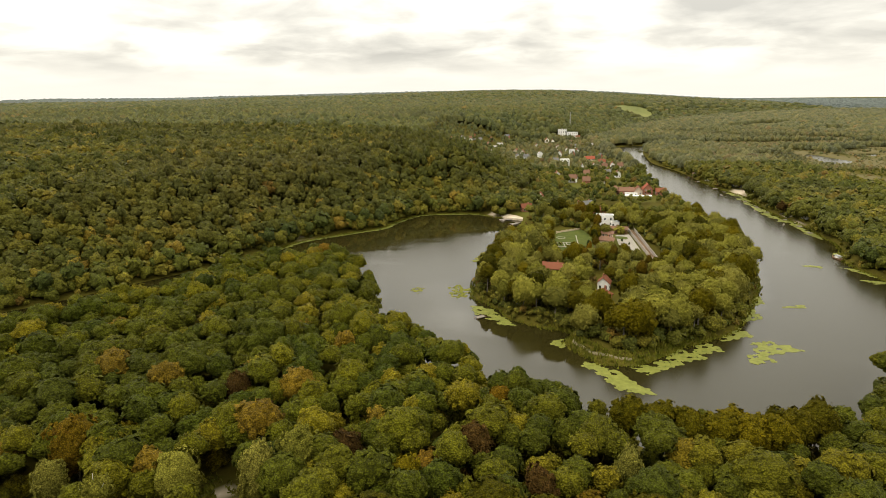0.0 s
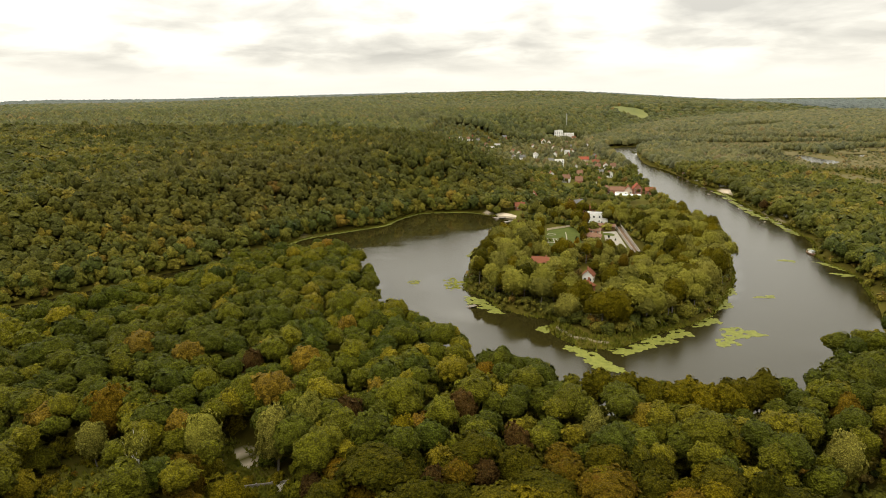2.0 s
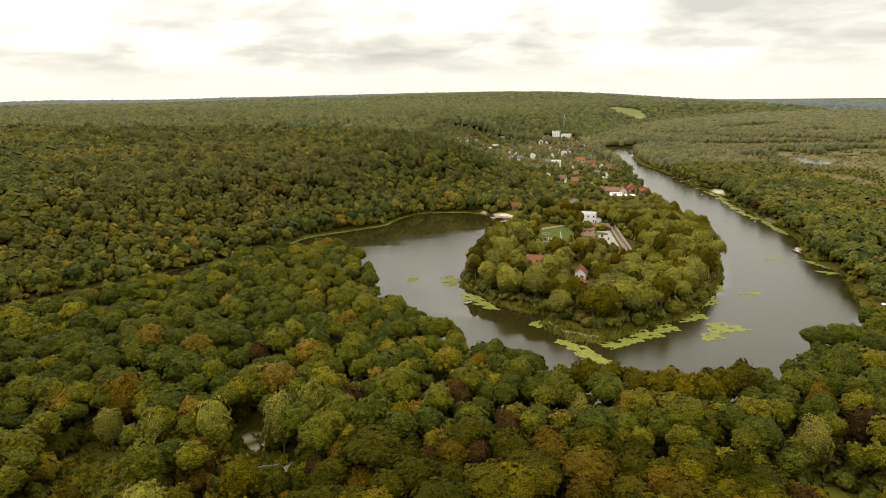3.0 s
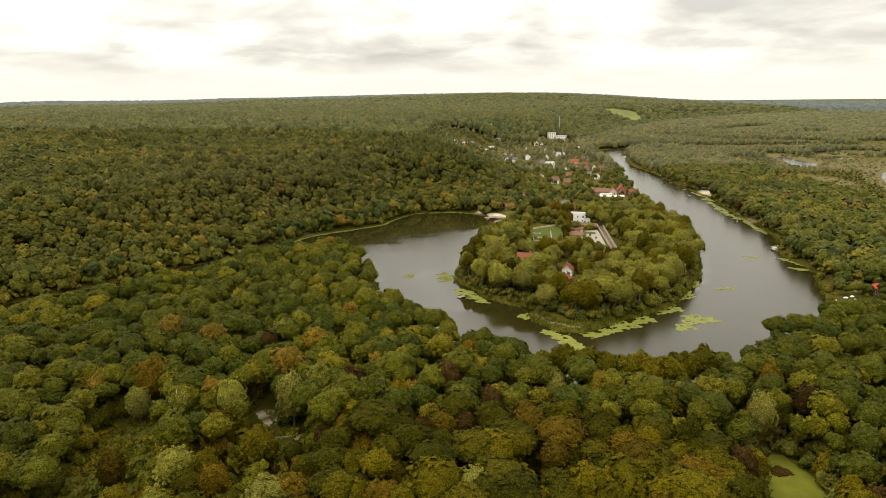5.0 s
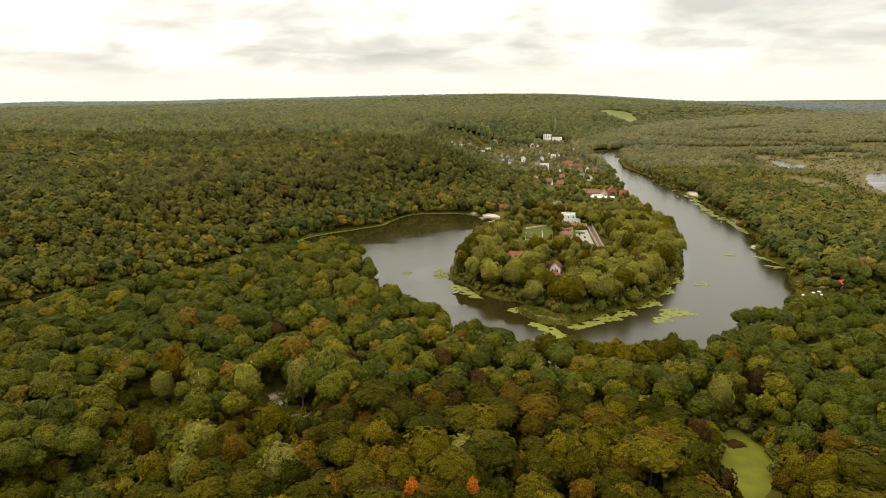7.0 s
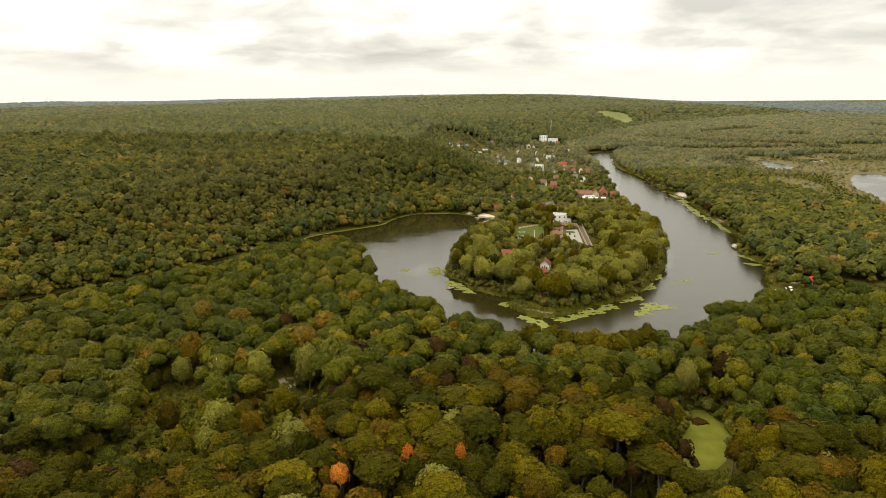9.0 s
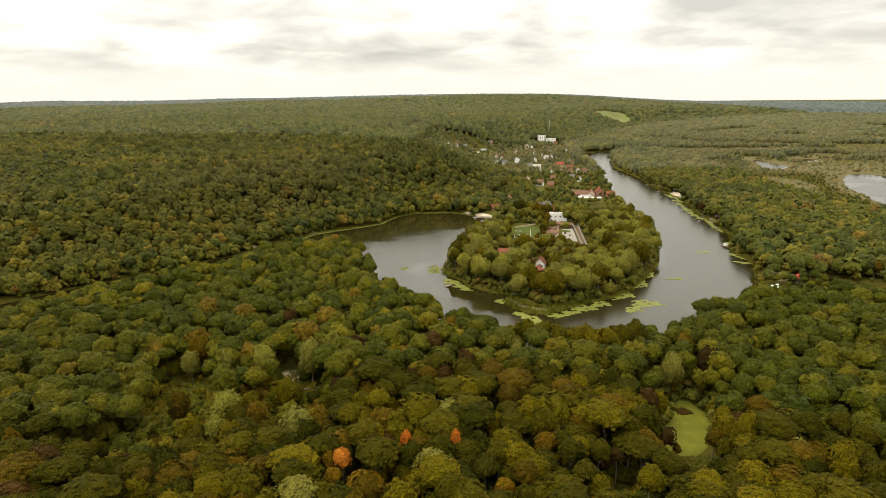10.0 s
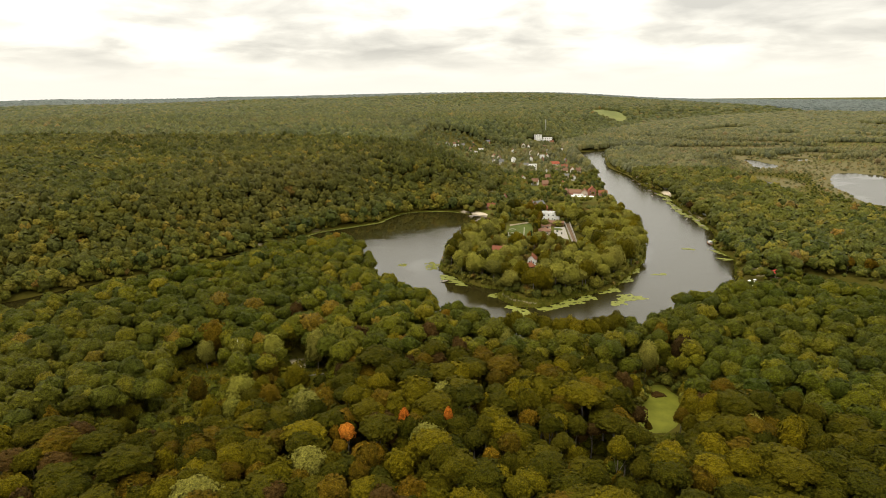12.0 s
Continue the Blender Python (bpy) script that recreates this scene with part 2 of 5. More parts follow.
def water_material():
    """Dark river water: mirror-smooth in the shelter of the banks, ruffled by the breeze in the open."""
    mat = bpy.data.materials.new("river_water")
    T = nodes_of(mat)
    pos = place(T)
    lee = node(T, "ShaderNodeAttribute", attribute_name="lee").outputs["Fac"]
    drift = node(T, "ShaderNodeMapping", {0: pos, 3: (0.35, 1.0, 1.0)}).outputs[0]
    gust = calc(T, "ADD", calc(T, "MULTIPLY", noise_at(T, drift, 0.035, 4.0, 0.6), 0.75), calc(T, "MULTIPLY_ADD", lee, -0.62, 0.12))
    breeze = ramp(T, gust, [(0.18, 0.0), (0.40, 1.0)])
    ripple = calc(T, "ADD", noise_at(T, pos, 1.1, 3.0), calc(T, "MULTIPLY", noise_at(T, drift, 0.22, 3.0), 1.6))
    p = node(T, "ShaderNodeBsdfPrincipled", {"Base Color": (0.019, 0.016, 0.004, 1), "Roughness": calc(T, "MULTIPLY_ADD", breeze, 0.20, 0.02), "IOR": 1.333})
    b = node(T, "ShaderNodeBump", {"Strength": calc(T, "MULTIPLY_ADD", breeze, 0.12, 0.03), "Distance": 0.10, "Height": ripple})
    T.links.new(b.outputs[0], p.inputs["Normal"])
    node(T, "ShaderNodeOutputMaterial", {0: p.outputs[0]})
    return mat


def ground_material():
    mat = bpy.data.materials.new("ground_cover")
    T = nodes_of(mat)
    pos = place(T)

    def share(name):
        return node(T, "ShaderNodeAttribute", attribute_name=name).outputs["Fac"]
    grain = noise_at(T, pos, 0.35, 5.0)
    floor = mix(T, grain, (0.046, 0.044, 0.006), (0.085, 0.068, 0.012))
    grass = mix(T, noise_at(T, pos, 0.09, 5.0), (0.060, 0.066, 0.010), (0.088, 0.080, 0.015))
    reed = mix(T, noise_at(T, pos, 0.03, 5.0), (0.085, 0.080, 0.034), (0.130, 0.104, 0.050))
    sand = mix(T, grain, (0.50, 0.43, 0.33), (0.36, 0.29, 0.21))
    col = mix(T, share("grass"), floor, grass)
    col = mix(T, share("reed"), col, reed)
    col = mix(T, share("sand"), col, sand)
    return finish(mat, T, col, 0.95, noise_at(T, pos, 1.4, 4.0), 0.5, 0.2, spec=0.04)


M_WATER, M_GROUND = water_material(), ground_material()

# ---- the lie of the land ----
SHORE_NEAR = [(-620, -160), (-420, -20), (-300, 75), (-232, 148), (-207, 182), (-195, 200), (-174, 223), (-149, 249), (-134, 283), (-104, 305), (-80, 309), (-62, 285),
              (-51, 255), (-44, 220), (-25, 205), (-14, 191), (4, 174), (21, 162), (32, 157), (47, 152), (60, 146), (68, 143), (84, 154), (97, 159), (111, 168),
              (120, 187), (139, 198), (157, 214), (172, 236)]
BANK_EAST = [(185, 262), (194, 286), (201, 307), (200, 322), (199, 338), (203, 354), (210, 366), (217, 387), (219, 410), (223, 442), (220, 478), (224, 506), (229, 560), (225, 584),
             (222, 640), (221, 657), (221, 734), (213, 806), (223, 887), (238, 965), (265, 1008), (340, 1030), (720, 1045)]
BANK_WEST = [(720, 1085), (320, 1070), (212, 1035), (191, 985), (189, 934), (184, 825), (178, 714), (169, 617), (160, 540), (159, 470), (157, 410), (148, 350), (136, 306), (126, 284),
             (117, 268), (109, 254), (100, 241), (91, 233), (81, 227), (73, 222), (67, 217), (60, 211)]
POINT = [(55, 207), (51, 205), (46, 205), (41, 205), (38, 207), (35, 212), (32, 216), (30, 220), (29, 224), (31, 228), (33, 232), (31, 235), (27, 237), (19, 240), (12, 245), (7, 250),
         (4, 258), (-2, 267), (-8, 274), (-9, 290), (-5, 320), (4, 350), (17, 372), (32, 390), (34, 420), (25, 446)]
BANK_NORTH = [(14, 463), (5, 459), (-5, 470), (-17, 474), (-35, 473), (-57, 466), (-71, 441), (-78, 422), (-91, 410), (-109, 396), (-125, 380), (-136, 359), (-147, 342), (-163, 314), (-182, 293),
              (-210, 257), (-232, 236), (-255, 211), (-267, 198), (-320, 150), (-400, 85), (-640, -80)]
FOOT = [(-1400, -720), (-640, -62), (-410, 95), (-274, 207), (-190, 300), (-142, 366), (-116, 402), (-84, 426), (-63, 472), (-20, 488), (14, 520), (36, 570), (44, 645), (34, 722), (20, 800), (14, 876), (20, 960),
        (50, 1050), (120, 1130), (210, 1190), (270, 1330), (350, 1520), (480, 1720), (900, 2200), (2000, 2720), (6000, 3440)]
PONDS = [[(470, 682), (501, 733), (533, 755), (564, 722), (600, 640), (560, 520), (470, 455), (424, 500), (422, 526), (436, 584), (444, 624)],
         [(453, 933), (466, 909), (475, 857), (472, 822), (433, 790), (428, 809), (446, 871)],
         [(368, 671), (385, 681), (391, 649), (384, 627), (363, 631), (358, 644)],
         [(531, 924), (560, 932), (549, 893), (520, 878)],
         [(586, 966), (619, 974), (617, 940), (587, 932)],
         [(732, 1368), (775, 1417), (777, 1400), (736, 1336)],
         [(1121, 1711), (1196, 1783), (1420, 1800), (1400, 1650), (1121, 1616), (1102, 1640)],
         [(233, 277), (240, 269), (250, 250), (285, 215), (310, 185), (300, 180), (268, 212), (240, 232), (225, 257), (225, 268)],
         [(233, 371), (239, 352), (240, 336), (234, 320), (228, 326), (229, 340), (228, 358)]]
DUCK = [(92, 116), (97, 112), (99, 100), (95, 90), (90, 81), (83, 78), (77, 81), (80, 92), (86, 104)]


def curve(points, n=4, closed=True):
    """Points along a smooth line through the given ones."""
    p = np.array(points, float)
    k = len(p)
    out = []
    for i in range(k if closed else k - 1):
        a, b, c, d = (p[(i + j) % k] if closed else p[min(max(i + j, 0), k - 1)] for j in (-1, 0, 1, 2))
        for s in np.arange(n) / n:
            out.append(0.5 * (2 * b + (c - a) * s + (2 * a - 5 * b + 4 * c - d) * s * s + (3 * b - a - 3 * c + d) * s ** 3))
    return np.array(out)


def reach(x, y, line, closed=True):
    """The distance from places to a line, above zero inside (closed) or to its left (open)."""
    best, side = np.full(x.shape, 1e9), np.zeros(x.shape)
    inside = np.zeros(x.shape, bool)
    n = len(line)
    for i in range(n if closed else n - 1):
        (ax, ay), (bx, by) = line[i], line[(i + 1) % n]
        ex, ey = bx - ax, by - ay
        t = np.clip(((x - ax) * ex + (y - ay) * ey) / (ex * ex + ey * ey + 1e-9), 0, 1)
        d = np.hypot(x - ax - t * ex, y - ay - t * ey)
        near = d < best
        best = np.where(near, d, best)
        side = np.where(near, ex * (y - ay) - ey * (x - ax), side)
        if closed:
            cross = ((ay > y) != (by > y)) & (x < (bx - ax) * (y - ay) / (by - ay + 1e-12) + ax)
            inside ^= cross
    return np.where(inside, best, -best) if closed else np.where(side > 0, best, -best)


def smooth(t):
    t = np.clip(t, 0, 1)
    return t * t * (3 - 2 * t)


def rolling(x, y, s, seed=0.0):
    """A gentle random swell, about -1 to 1."""
    return (np.sin(x / s + 1.7 * np.sin(y / (1.3 * s) + seed)) + np.sin(y / (0.8 * s) + 1.3 * np.sin(x / (1.1 * s) + 2 * seed))) / 2


RIVER = curve(SHORE_NEAR + BANK_EAST + BANK_WEST + POINT + BANK_NORTH, 3)
FOOTLINE = curve(FOOT, 3, False)
LAKES = [curve(p, 3) for p in PONDS]
DUCKLINE = curve(DUCK, 3)


def shore(x, y):
    """Metres from the water's edge, above zero on land."""
    d = -reach(x, y, RIVER)
    for line in (*LAKES, DUCKLINE):
        d = np.minimum(d, -reach(x, y, line))
    return d


def bump(x, y, cx, cy, sx, sy):
    return np.exp(-((x - cx) / sx) ** 2 - ((y - cy) / sy) ** 2)


def hill(x, y):
    """Metres inside the foot of the hills."""
    return reach(x, y, FOOTLINE, False)


def height_of(x, y, d, h):
    wob = rolling(x, y, 23.0) * 0.15
    z = np.where(d > 0, (2.5 + wob) * smooth(d / 7.0), -2.0 * smooth(-d / 6.0))
    up = np.maximum(h, 0)
    steep = 62 + 60 * smooth((y - 540) / 150)
    rise = 29 * smooth(up / steep) + 13 * smooth((up - 40) / 190)
    rise += smooth(up / 900) * (30 * bump(x, y, -250, 3300, 1500, 900) + 12 * bump(x, y, 250, 2500, 600, 620) + 8 * bump(x, y, -380, 1000, 420, 420))
    rise += smooth(up / 250) * (5 * rolling(x, y, 170, 1.0) + 3 * rolling(x, y, 420, 2.0))
    rise *= 1 - 0.86 * smooth((x - 350) / 1500)
    rise *= 1 - 0.30 * smooth((y - 3500) / 1000)
    return z + np.where(d > -2, rise, 0)


def ground_z(x, y):
    x, y = np.atleast_1d(np.asarray(x, float)), np.atleast_1d(np.asarray(y, float))
    return height_of(x, y, shore(x, y), hill(x, y))


def gz(x, y):
    return float(ground_z(x, y)[0])


def spot(x, y, cx, cy, rx, ry, turn=0.0):
    """1 in the middle of an oval, 0 outside it."""
    c, s = math.cos(radians(turn)), math.sin(radians(turn))
    u, v = (x - cx) * c + (y - cy) * s, -(x - cx) * s + (y - cy) * c
    return smooth(1.6 - 1.6 * np.hypot(u / rx, v / ry))


def by_creek(x, y, d=0.27):
    """How tall trees stand, as a share, on the low ground round the creek and the landing."""
    away = np.maximum(-reach(x, y, LAKES[7]), 0)
    for cx, cy, r in ((182, 239, 6), (203, 272, 3)):
        away = np.minimum(away, np.maximum(np.hypot(x - cx, y - cy) - r, 0))
    away = np.where(y > 268, away + 36, away)
    return np.clip((5.5 + d * away) / 18.0, 0.3, 1.0)


CLEARINGS = [(-98, 99, 14, 29, 8), (-51.8, 108, 11, 8, 15), (-64.5, 120, 5, 12, 40), (53, 46, 11, 9, 0), (81, 65, 9, 16, -15), (412, 1820, 75, 120, -8), (770.5, 1136, 130, 60, 0), (522.6, 1039, 60, 40, 0), (368, 592, 32, 62, -12), (448.9, 811.5, 30, 60, -10), (561.8, 865.5, 60, 40, 0), (87.8, 601.7, 20, 26, 0), (148, 1152, 54, 46, 0),
             (48.4, 386.7, 15, 32, 6), (80.7, 372.4, 14, 48, 4), (19.8, 454.5, 22, 12, 20), (127.7, 526.8, 28, 16, 0), (58.1, 207.2, 14, 7, 30), (182, 239, 8, 6, 30), (204, 274, 4, 15, -25), (206, 256, 4, 4, 0), (115, 444, 14, 12, 0), (130, 441, 14, 12, 0), (78, 479, 13, 10, 0), (82, 459, 13, 10, 0), (25, 464, 12, 14, 0), (43, 519, 8, 11, 0), (128, 540, 30, 18, 0)]
SANDS = [(232, 575, 9, 15, 8), (228, 470, 6, 9, 0), (-172, 375, 6, 5, 0), (-153, 409, 8, 6, 20), (-190, 302, 12, 5, 48), (-168, 352, 9, 5, 50), (223, 554.5, 7, 11, 10), (220.7, 446.1, 5, 10, 10), (220.4, 512.5, 4, 9, 0), (2.7, 468, 9, 5, 20), (-64.2, 122.5, 2.2, 8, 38), (206, 282, 2.2, 13, -30), (199, 266, 1.8, 9, -18), (224.9, 562, 9, 12, 0), (-119.2, 380.2, 7, 6, 0),
         (-131.5, 385.9, 4, 3, 0), (-142.1, 363.3, 4, 3, 0), (-161.3, 330.3, 5, 3, 0), (-204.6, 280.3, 8, 3, 45), (-124.8, 413.2, 7, 5, 0), (-149.7, 376.6, 6, 5, 30)]


def cover(x, y, d, h, town=1.0):
    """How much grass, reed and sand there is on the ground."""
    grass, sand = np.zeros(x.shape), np.zeros(x.shape)
    for c in CLEARINGS:
        grass = np.maximum(grass, spot(x, y, *c))
    for c in SANDS:
        sand = np.maximum(sand, spot(x, y, *c))
    fen = smooth((x - 330) / 90) * smooth((y - 560) / 130) * smooth((1900 - y) / 500) * smooth(-h / 300)
    reed = fen * smooth(-0.30 + 1.3 * rolling(x, y, 75, 0.6))
    reed = np.maximum(reed, smooth((25 - d) / 8) * smooth((x - 350) / 40) * (d > 0))
    grass = np.maximum(grass, town * smooth((x - 40) / 20) * smooth((170 - x) / 20) * smooth((y - 560) / 40) * smooth((960 - y) / 60) * 0.35 * smooth((d - 4) / 10))
    return grass, reed, sand


def axis(lo, hi, fine_lo, fine_hi, step, grow):
    mid = list(np.arange(fine_lo, fine_hi + step / 2, step))
    s, a = step, []
    while (a[-1] if a else mid[-1]) < hi:
        s *= grow
        a.append((a[-1] if a else mid[-1]) + s)
    s, b = step, []
    while (b[-1] if b else mid[0]) > lo:
        s *= grow
        b.append((b[-1] if b else mid[0]) - s)
    return np.array(b[::-1] + mid + a)


def raw_mesh(name, verts, faces, mats, tint=None, index=None, flat=True):
    """A mesh straight from arrays of places and triangles or quads."""
    me = bpy.data.meshes.new(name)
    verts, faces = np.asarray(verts, np.float32), np.asarray(faces, np.int32)
    k = faces.shape[1]
    me.vertices.add(len(verts))
    me.vertices.foreach_set("co", verts.ravel())
    me.loops.add(faces.size)
    me.loops.foreach_set("vertex_index", faces.ravel())
    me.polygons.add(len(faces))
    me.polygons.foreach_set("loop_start", np.arange(0, faces.size, k, dtype=np.int32))
    me.polygons.foreach_set("loop_total", np.full(len(faces), k, np.int32))
    for m in mats:
        me.materials.append(m)
    if index is not None:
        me.polygons.foreach_set("material_index", np.asarray(index, np.int32))
    me.polygons.foreach_set("use_smooth", np.full(len(faces), not flat))
    me.update(calc_edges=True)
    if tint is not None:
        me.attributes.new("tint", "FLOAT", "POINT").data.foreach_set("value", np.asarray(tint, np.float32))
    me.validate()
    return me


gx = axis(-4800, 4800, -300, 270, 4.5, 1.06)
gy = axis(-900, 4950, -20, 580, 4.5, 1.035)
GX, GY = np.meshgrid(gx, gy)
fx, fy = GX.ravel(), GY.ravel()
fd, fh = shore(fx, fy), hill(fx, fy)
fz = height_of(fx, fy, fd, fh)
nx, ny = len(gx), len(gy)
ids = np.arange(nx * ny).reshape(ny, nx)
quads = np.stack([ids[:-1, :-1], ids[:-1, 1:], ids[1:, 1:], ids[1:, :-1]], -1).reshape(-1, 4)
ground_mesh = raw_mesh("ground", np.stack([fx, fy, fz], -1), quads, [M_GROUND], flat=False)
grass, reed, sand = cover(fx, fy, fd, fh)
grass = np.maximum(grass, 0.6 * smooth((np.hypot(fx, fy) - 1200) / 400))
for key, value in (("grass", grass), ("reed", reed), ("sand", sand)):
    ground_mesh.attributes.new(key, "FLOAT", "POINT").data.foreach_set("value", np.asarray(value, np.float32))
tagged(new("ground", ground_mesh), "wooded land with grassy clearings, sand and reed beds", "ground", kind="structure")

wx, wy = axis(-900, 1700, -280, 260, 8.0, 1.2), axis(-300, 2200, 130, 560, 8.0, 1.2)
WX, WY = (a.ravel() for a in np.meshgrid(wx, wy))
ids = np.arange(WX.size).reshape(len(wy), len(wx))
water_mesh = raw_mesh("water", np.stack([WX, WY, 0 * WX], -1), np.stack([ids[:-1, :-1], ids[:-1, 1:], ids[1:, 1:], ids[1:, :-1]], -1).reshape(-1, 4), [M_WATER])
lee = np.maximum(smooth(1 - np.abs(reach(WX, WY, curve(BANK_NORTH, 3, False), False)) / 85), 0.9 * smooth(1 - np.abs(reach(WX, WY, curve(POINT[8:20], 3, False), False)) / 34))
lee = np.maximum(lee, 0.5 * smooth(1 + shore(WX, WY) / 8))
water_mesh.attributes.new("lee", "FLOAT", "POINT").data.foreach_set("value", lee.astype(np.float32))
tagged(new("water", water_mesh), "calm dark river with a loop round a wooded peninsula", "river", kind="structure")

# ---- trees ----
G = (1 + 5 ** 0.5) / 2
ICO_V = np.array([(-1, G, 0), (1, G, 0), (-1, -G, 0), (1, -G, 0), (0, -1, G), (0, 1, G), (0, -1, -G), (0, 1, -G), (G, 0, -1), (G, 0, 1), (-G, 0, -1), (-G, 0, 1)]) / math.hypot(1, G)
ICO_F = np.array([(0, 11, 5), (0, 5, 1), (0, 1, 7), (0, 7, 10), (0, 10, 11), (1, 5, 9), (5, 11, 4), (11, 10, 2), (10, 7, 6), (7, 1, 8),
                  (3, 9, 4), (3, 4, 2), (3, 2, 6), (3, 6, 8), (3, 8, 9), (4, 9, 5), (2, 4, 11), (6, 2, 10), (8, 6, 7), (9, 8, 1)])


DOME_V = np.array([(0, 0, 1)] + [(0.80 * math.cos(a * 1.2566), 0.80 * math.sin(a * 1.2566), 0.52) for a in range(5)] + [(1.0 * math.cos(a * 1.2566 + 0.63), math.sin(a * 1.2566 + 0.63), -0.30) for a in range(5)])
DOME_F = np.array([(0, 1 + a, 1 + (a + 1) % 5) for a in range(5)] + [(1 + a, 6 + a, 1 + (a + 1) % 5) for a in range(5)] + [(6 + a, 6 + (a + 1) % 5, 1 + (a + 1) % 5) for a in range(5)])


def unit(v):
    return v / (np.linalg.norm(v, axis=-1, keepdims=True) + 1e-9)


def finer(V, F):
    """The same round net with each triangle cut into four."""
    mids, W, out = {}, list(V), []

    def middle(a, b):
        key = (min(a, b), max(a, b))
        if key not in mids:
            mids[key] = len(W)
            W.append(unit(W[a] + W[b]))
        return mids[key]
    for a, b, c in F:
        d, e, f = middle(a, b), middle(b, c), middle(c, a)
        out += [(a, d, f), (b, e, d), (c, f, e), (d, e, f)]
    return np.array(W), np.array(out)


NETS = [(ICO_V, ICO_F)]
for _ in range(3):
    NETS.append(finer(*NETS[-1]))


def spiral(rng, n, low):
    """Directions spread evenly over a ball from its top down to a height low."""
    i = np.arange(n) + 0.5
    z = 1 - (1 - low) * i / n
    a = i * 2.399963 + rng.uniform(0, 6)
    r = np.sqrt(np.maximum(0, 1 - z * z))
    return unit(np.stack([r * np.cos(a), r * np.sin(a), z], -1) + rng.normal(0, 0.10, (n, 3)))


def crown_shape(rng, lobes, size, clumps, clump, tall=0.8, taper=0.0, droop=0.0, core=0.7, low=-0.35, rough=0.0, level=1, sprays=0, ragged=0.22):
    """A crown of unit radius round the origin: swelling boughs run together, thick with clumps of leaves, and loose sprays between."""
    way = spiral(rng, lobes, low)
    rim = 0.98 - size * 0.8
    mid = way * rng.uniform(rim - 0.22 - 0.10 * rough, rim, (lobes, 1))
    around = np.arctan2(way[:, 1], way[:, 0])
    mid[:, :2] *= (1 + (0.14 + 0.12 * rough) * np.sin(3 * around + rng.uniform(0, 6)))[:, None]
    big = size * rng.uniform(0.75 - 0.2 * rough, 1.25 + 0.15 * rough, lobes)

    def span(d):
        """How far the foliage reaches along the directions d."""
        far = np.full(len(d), core * 0.86)
        for c, q in zip(mid, big):
            along = d @ c
            inside = along * along - c @ c + q * q
            far = np.maximum(far, np.where(inside > 0, along + np.sqrt(np.maximum(inside, 0)), 0))
        return far

    net_v, net_f = NETS[level]
    d = unit(net_v + rng.normal(0, 0.25 / 2 ** (level + 1), net_v.shape))
    V = d * (span(d) * rng.uniform(0.90, 1.0, len(d)))[:, None]
    F = net_f[(net_v[net_f][:, :, 2] > low - 0.12).any(axis=1)]
    used = np.unique(F)
    F, V = np.searchsorted(used, F), V[used]
    # clumps: low uneven cones of leaves, turned outwards and a little up
    out = unit(spiral(rng, clumps, low - 0.05) + rng.normal(0, 0.07, (clumps, 3)))
    at = out * (span(out) * rng.uniform(0.90, 1.03, clumps))[:, None]
    face = unit(out + rng.normal(0, ragged, (clumps, 3)) + [0, 0, 0.20])
    side = unit(np.cross(face, rng.normal(0, 1, (clumps, 3))))
    tip = np.cross(face, side)
    w = clump * rng.uniform(0.6, 1.35, (clumps, 1))
    ring = [at + face * w * rng.uniform(0.38, 0.5 + 0.8 * ragged, (clumps, 1))]
    for k in range(5):
        a = k * 1.2566 + rng.uniform(-0.35, 0.35, (clumps, 1))
        ring.append(at + w * rng.uniform(0.75, 1.3, (clumps, 1)) * (np.cos(a) * side + np.sin(a) * tip) - face * w * rng.uniform(0.5 - ragged, 0.62, (clumps, 1)))
    cone = np.array([(0, 1 + k, 1 + (k + 1) % 5) for k in range(5)])
    F = np.concatenate([F, (np.arange(clumps)[:, None, None] * 6 + cone).reshape(-1, 3) + len(V)])
    V = np.concatenate([V, np.stack(ring, 1).reshape(-1, 3)])
    if sprays:
        out = unit(rng.normal(0, 1, (sprays, 3)) + [0, 0, 0.55])
        at = out * (span(out) * rng.uniform(0.98, 1.12, sprays))[:, None]
        three = at[:, None] + rng.normal(0, min(clump * 0.36, 0.09), (sprays, 3, 3)) - np.array([0, 0, 2.5 * droop * clump]) * [[[0], [0], [1]]]
        F = np.concatenate([F, np.arange(3 * sprays).reshape(-1, 3) + len(V)])
        V = np.concatenate([V, three.reshape(-1, 3)])
    V[:, :2] *= 1 - taper * np.clip(V[:, 2:3], -0.5, 1.1)
    V[:, 2] *= tall
    V[:, 2] -= droop * 0.5 * (V[:, 0] ** 2 + V[:, 1] ** 2)
    return V, F


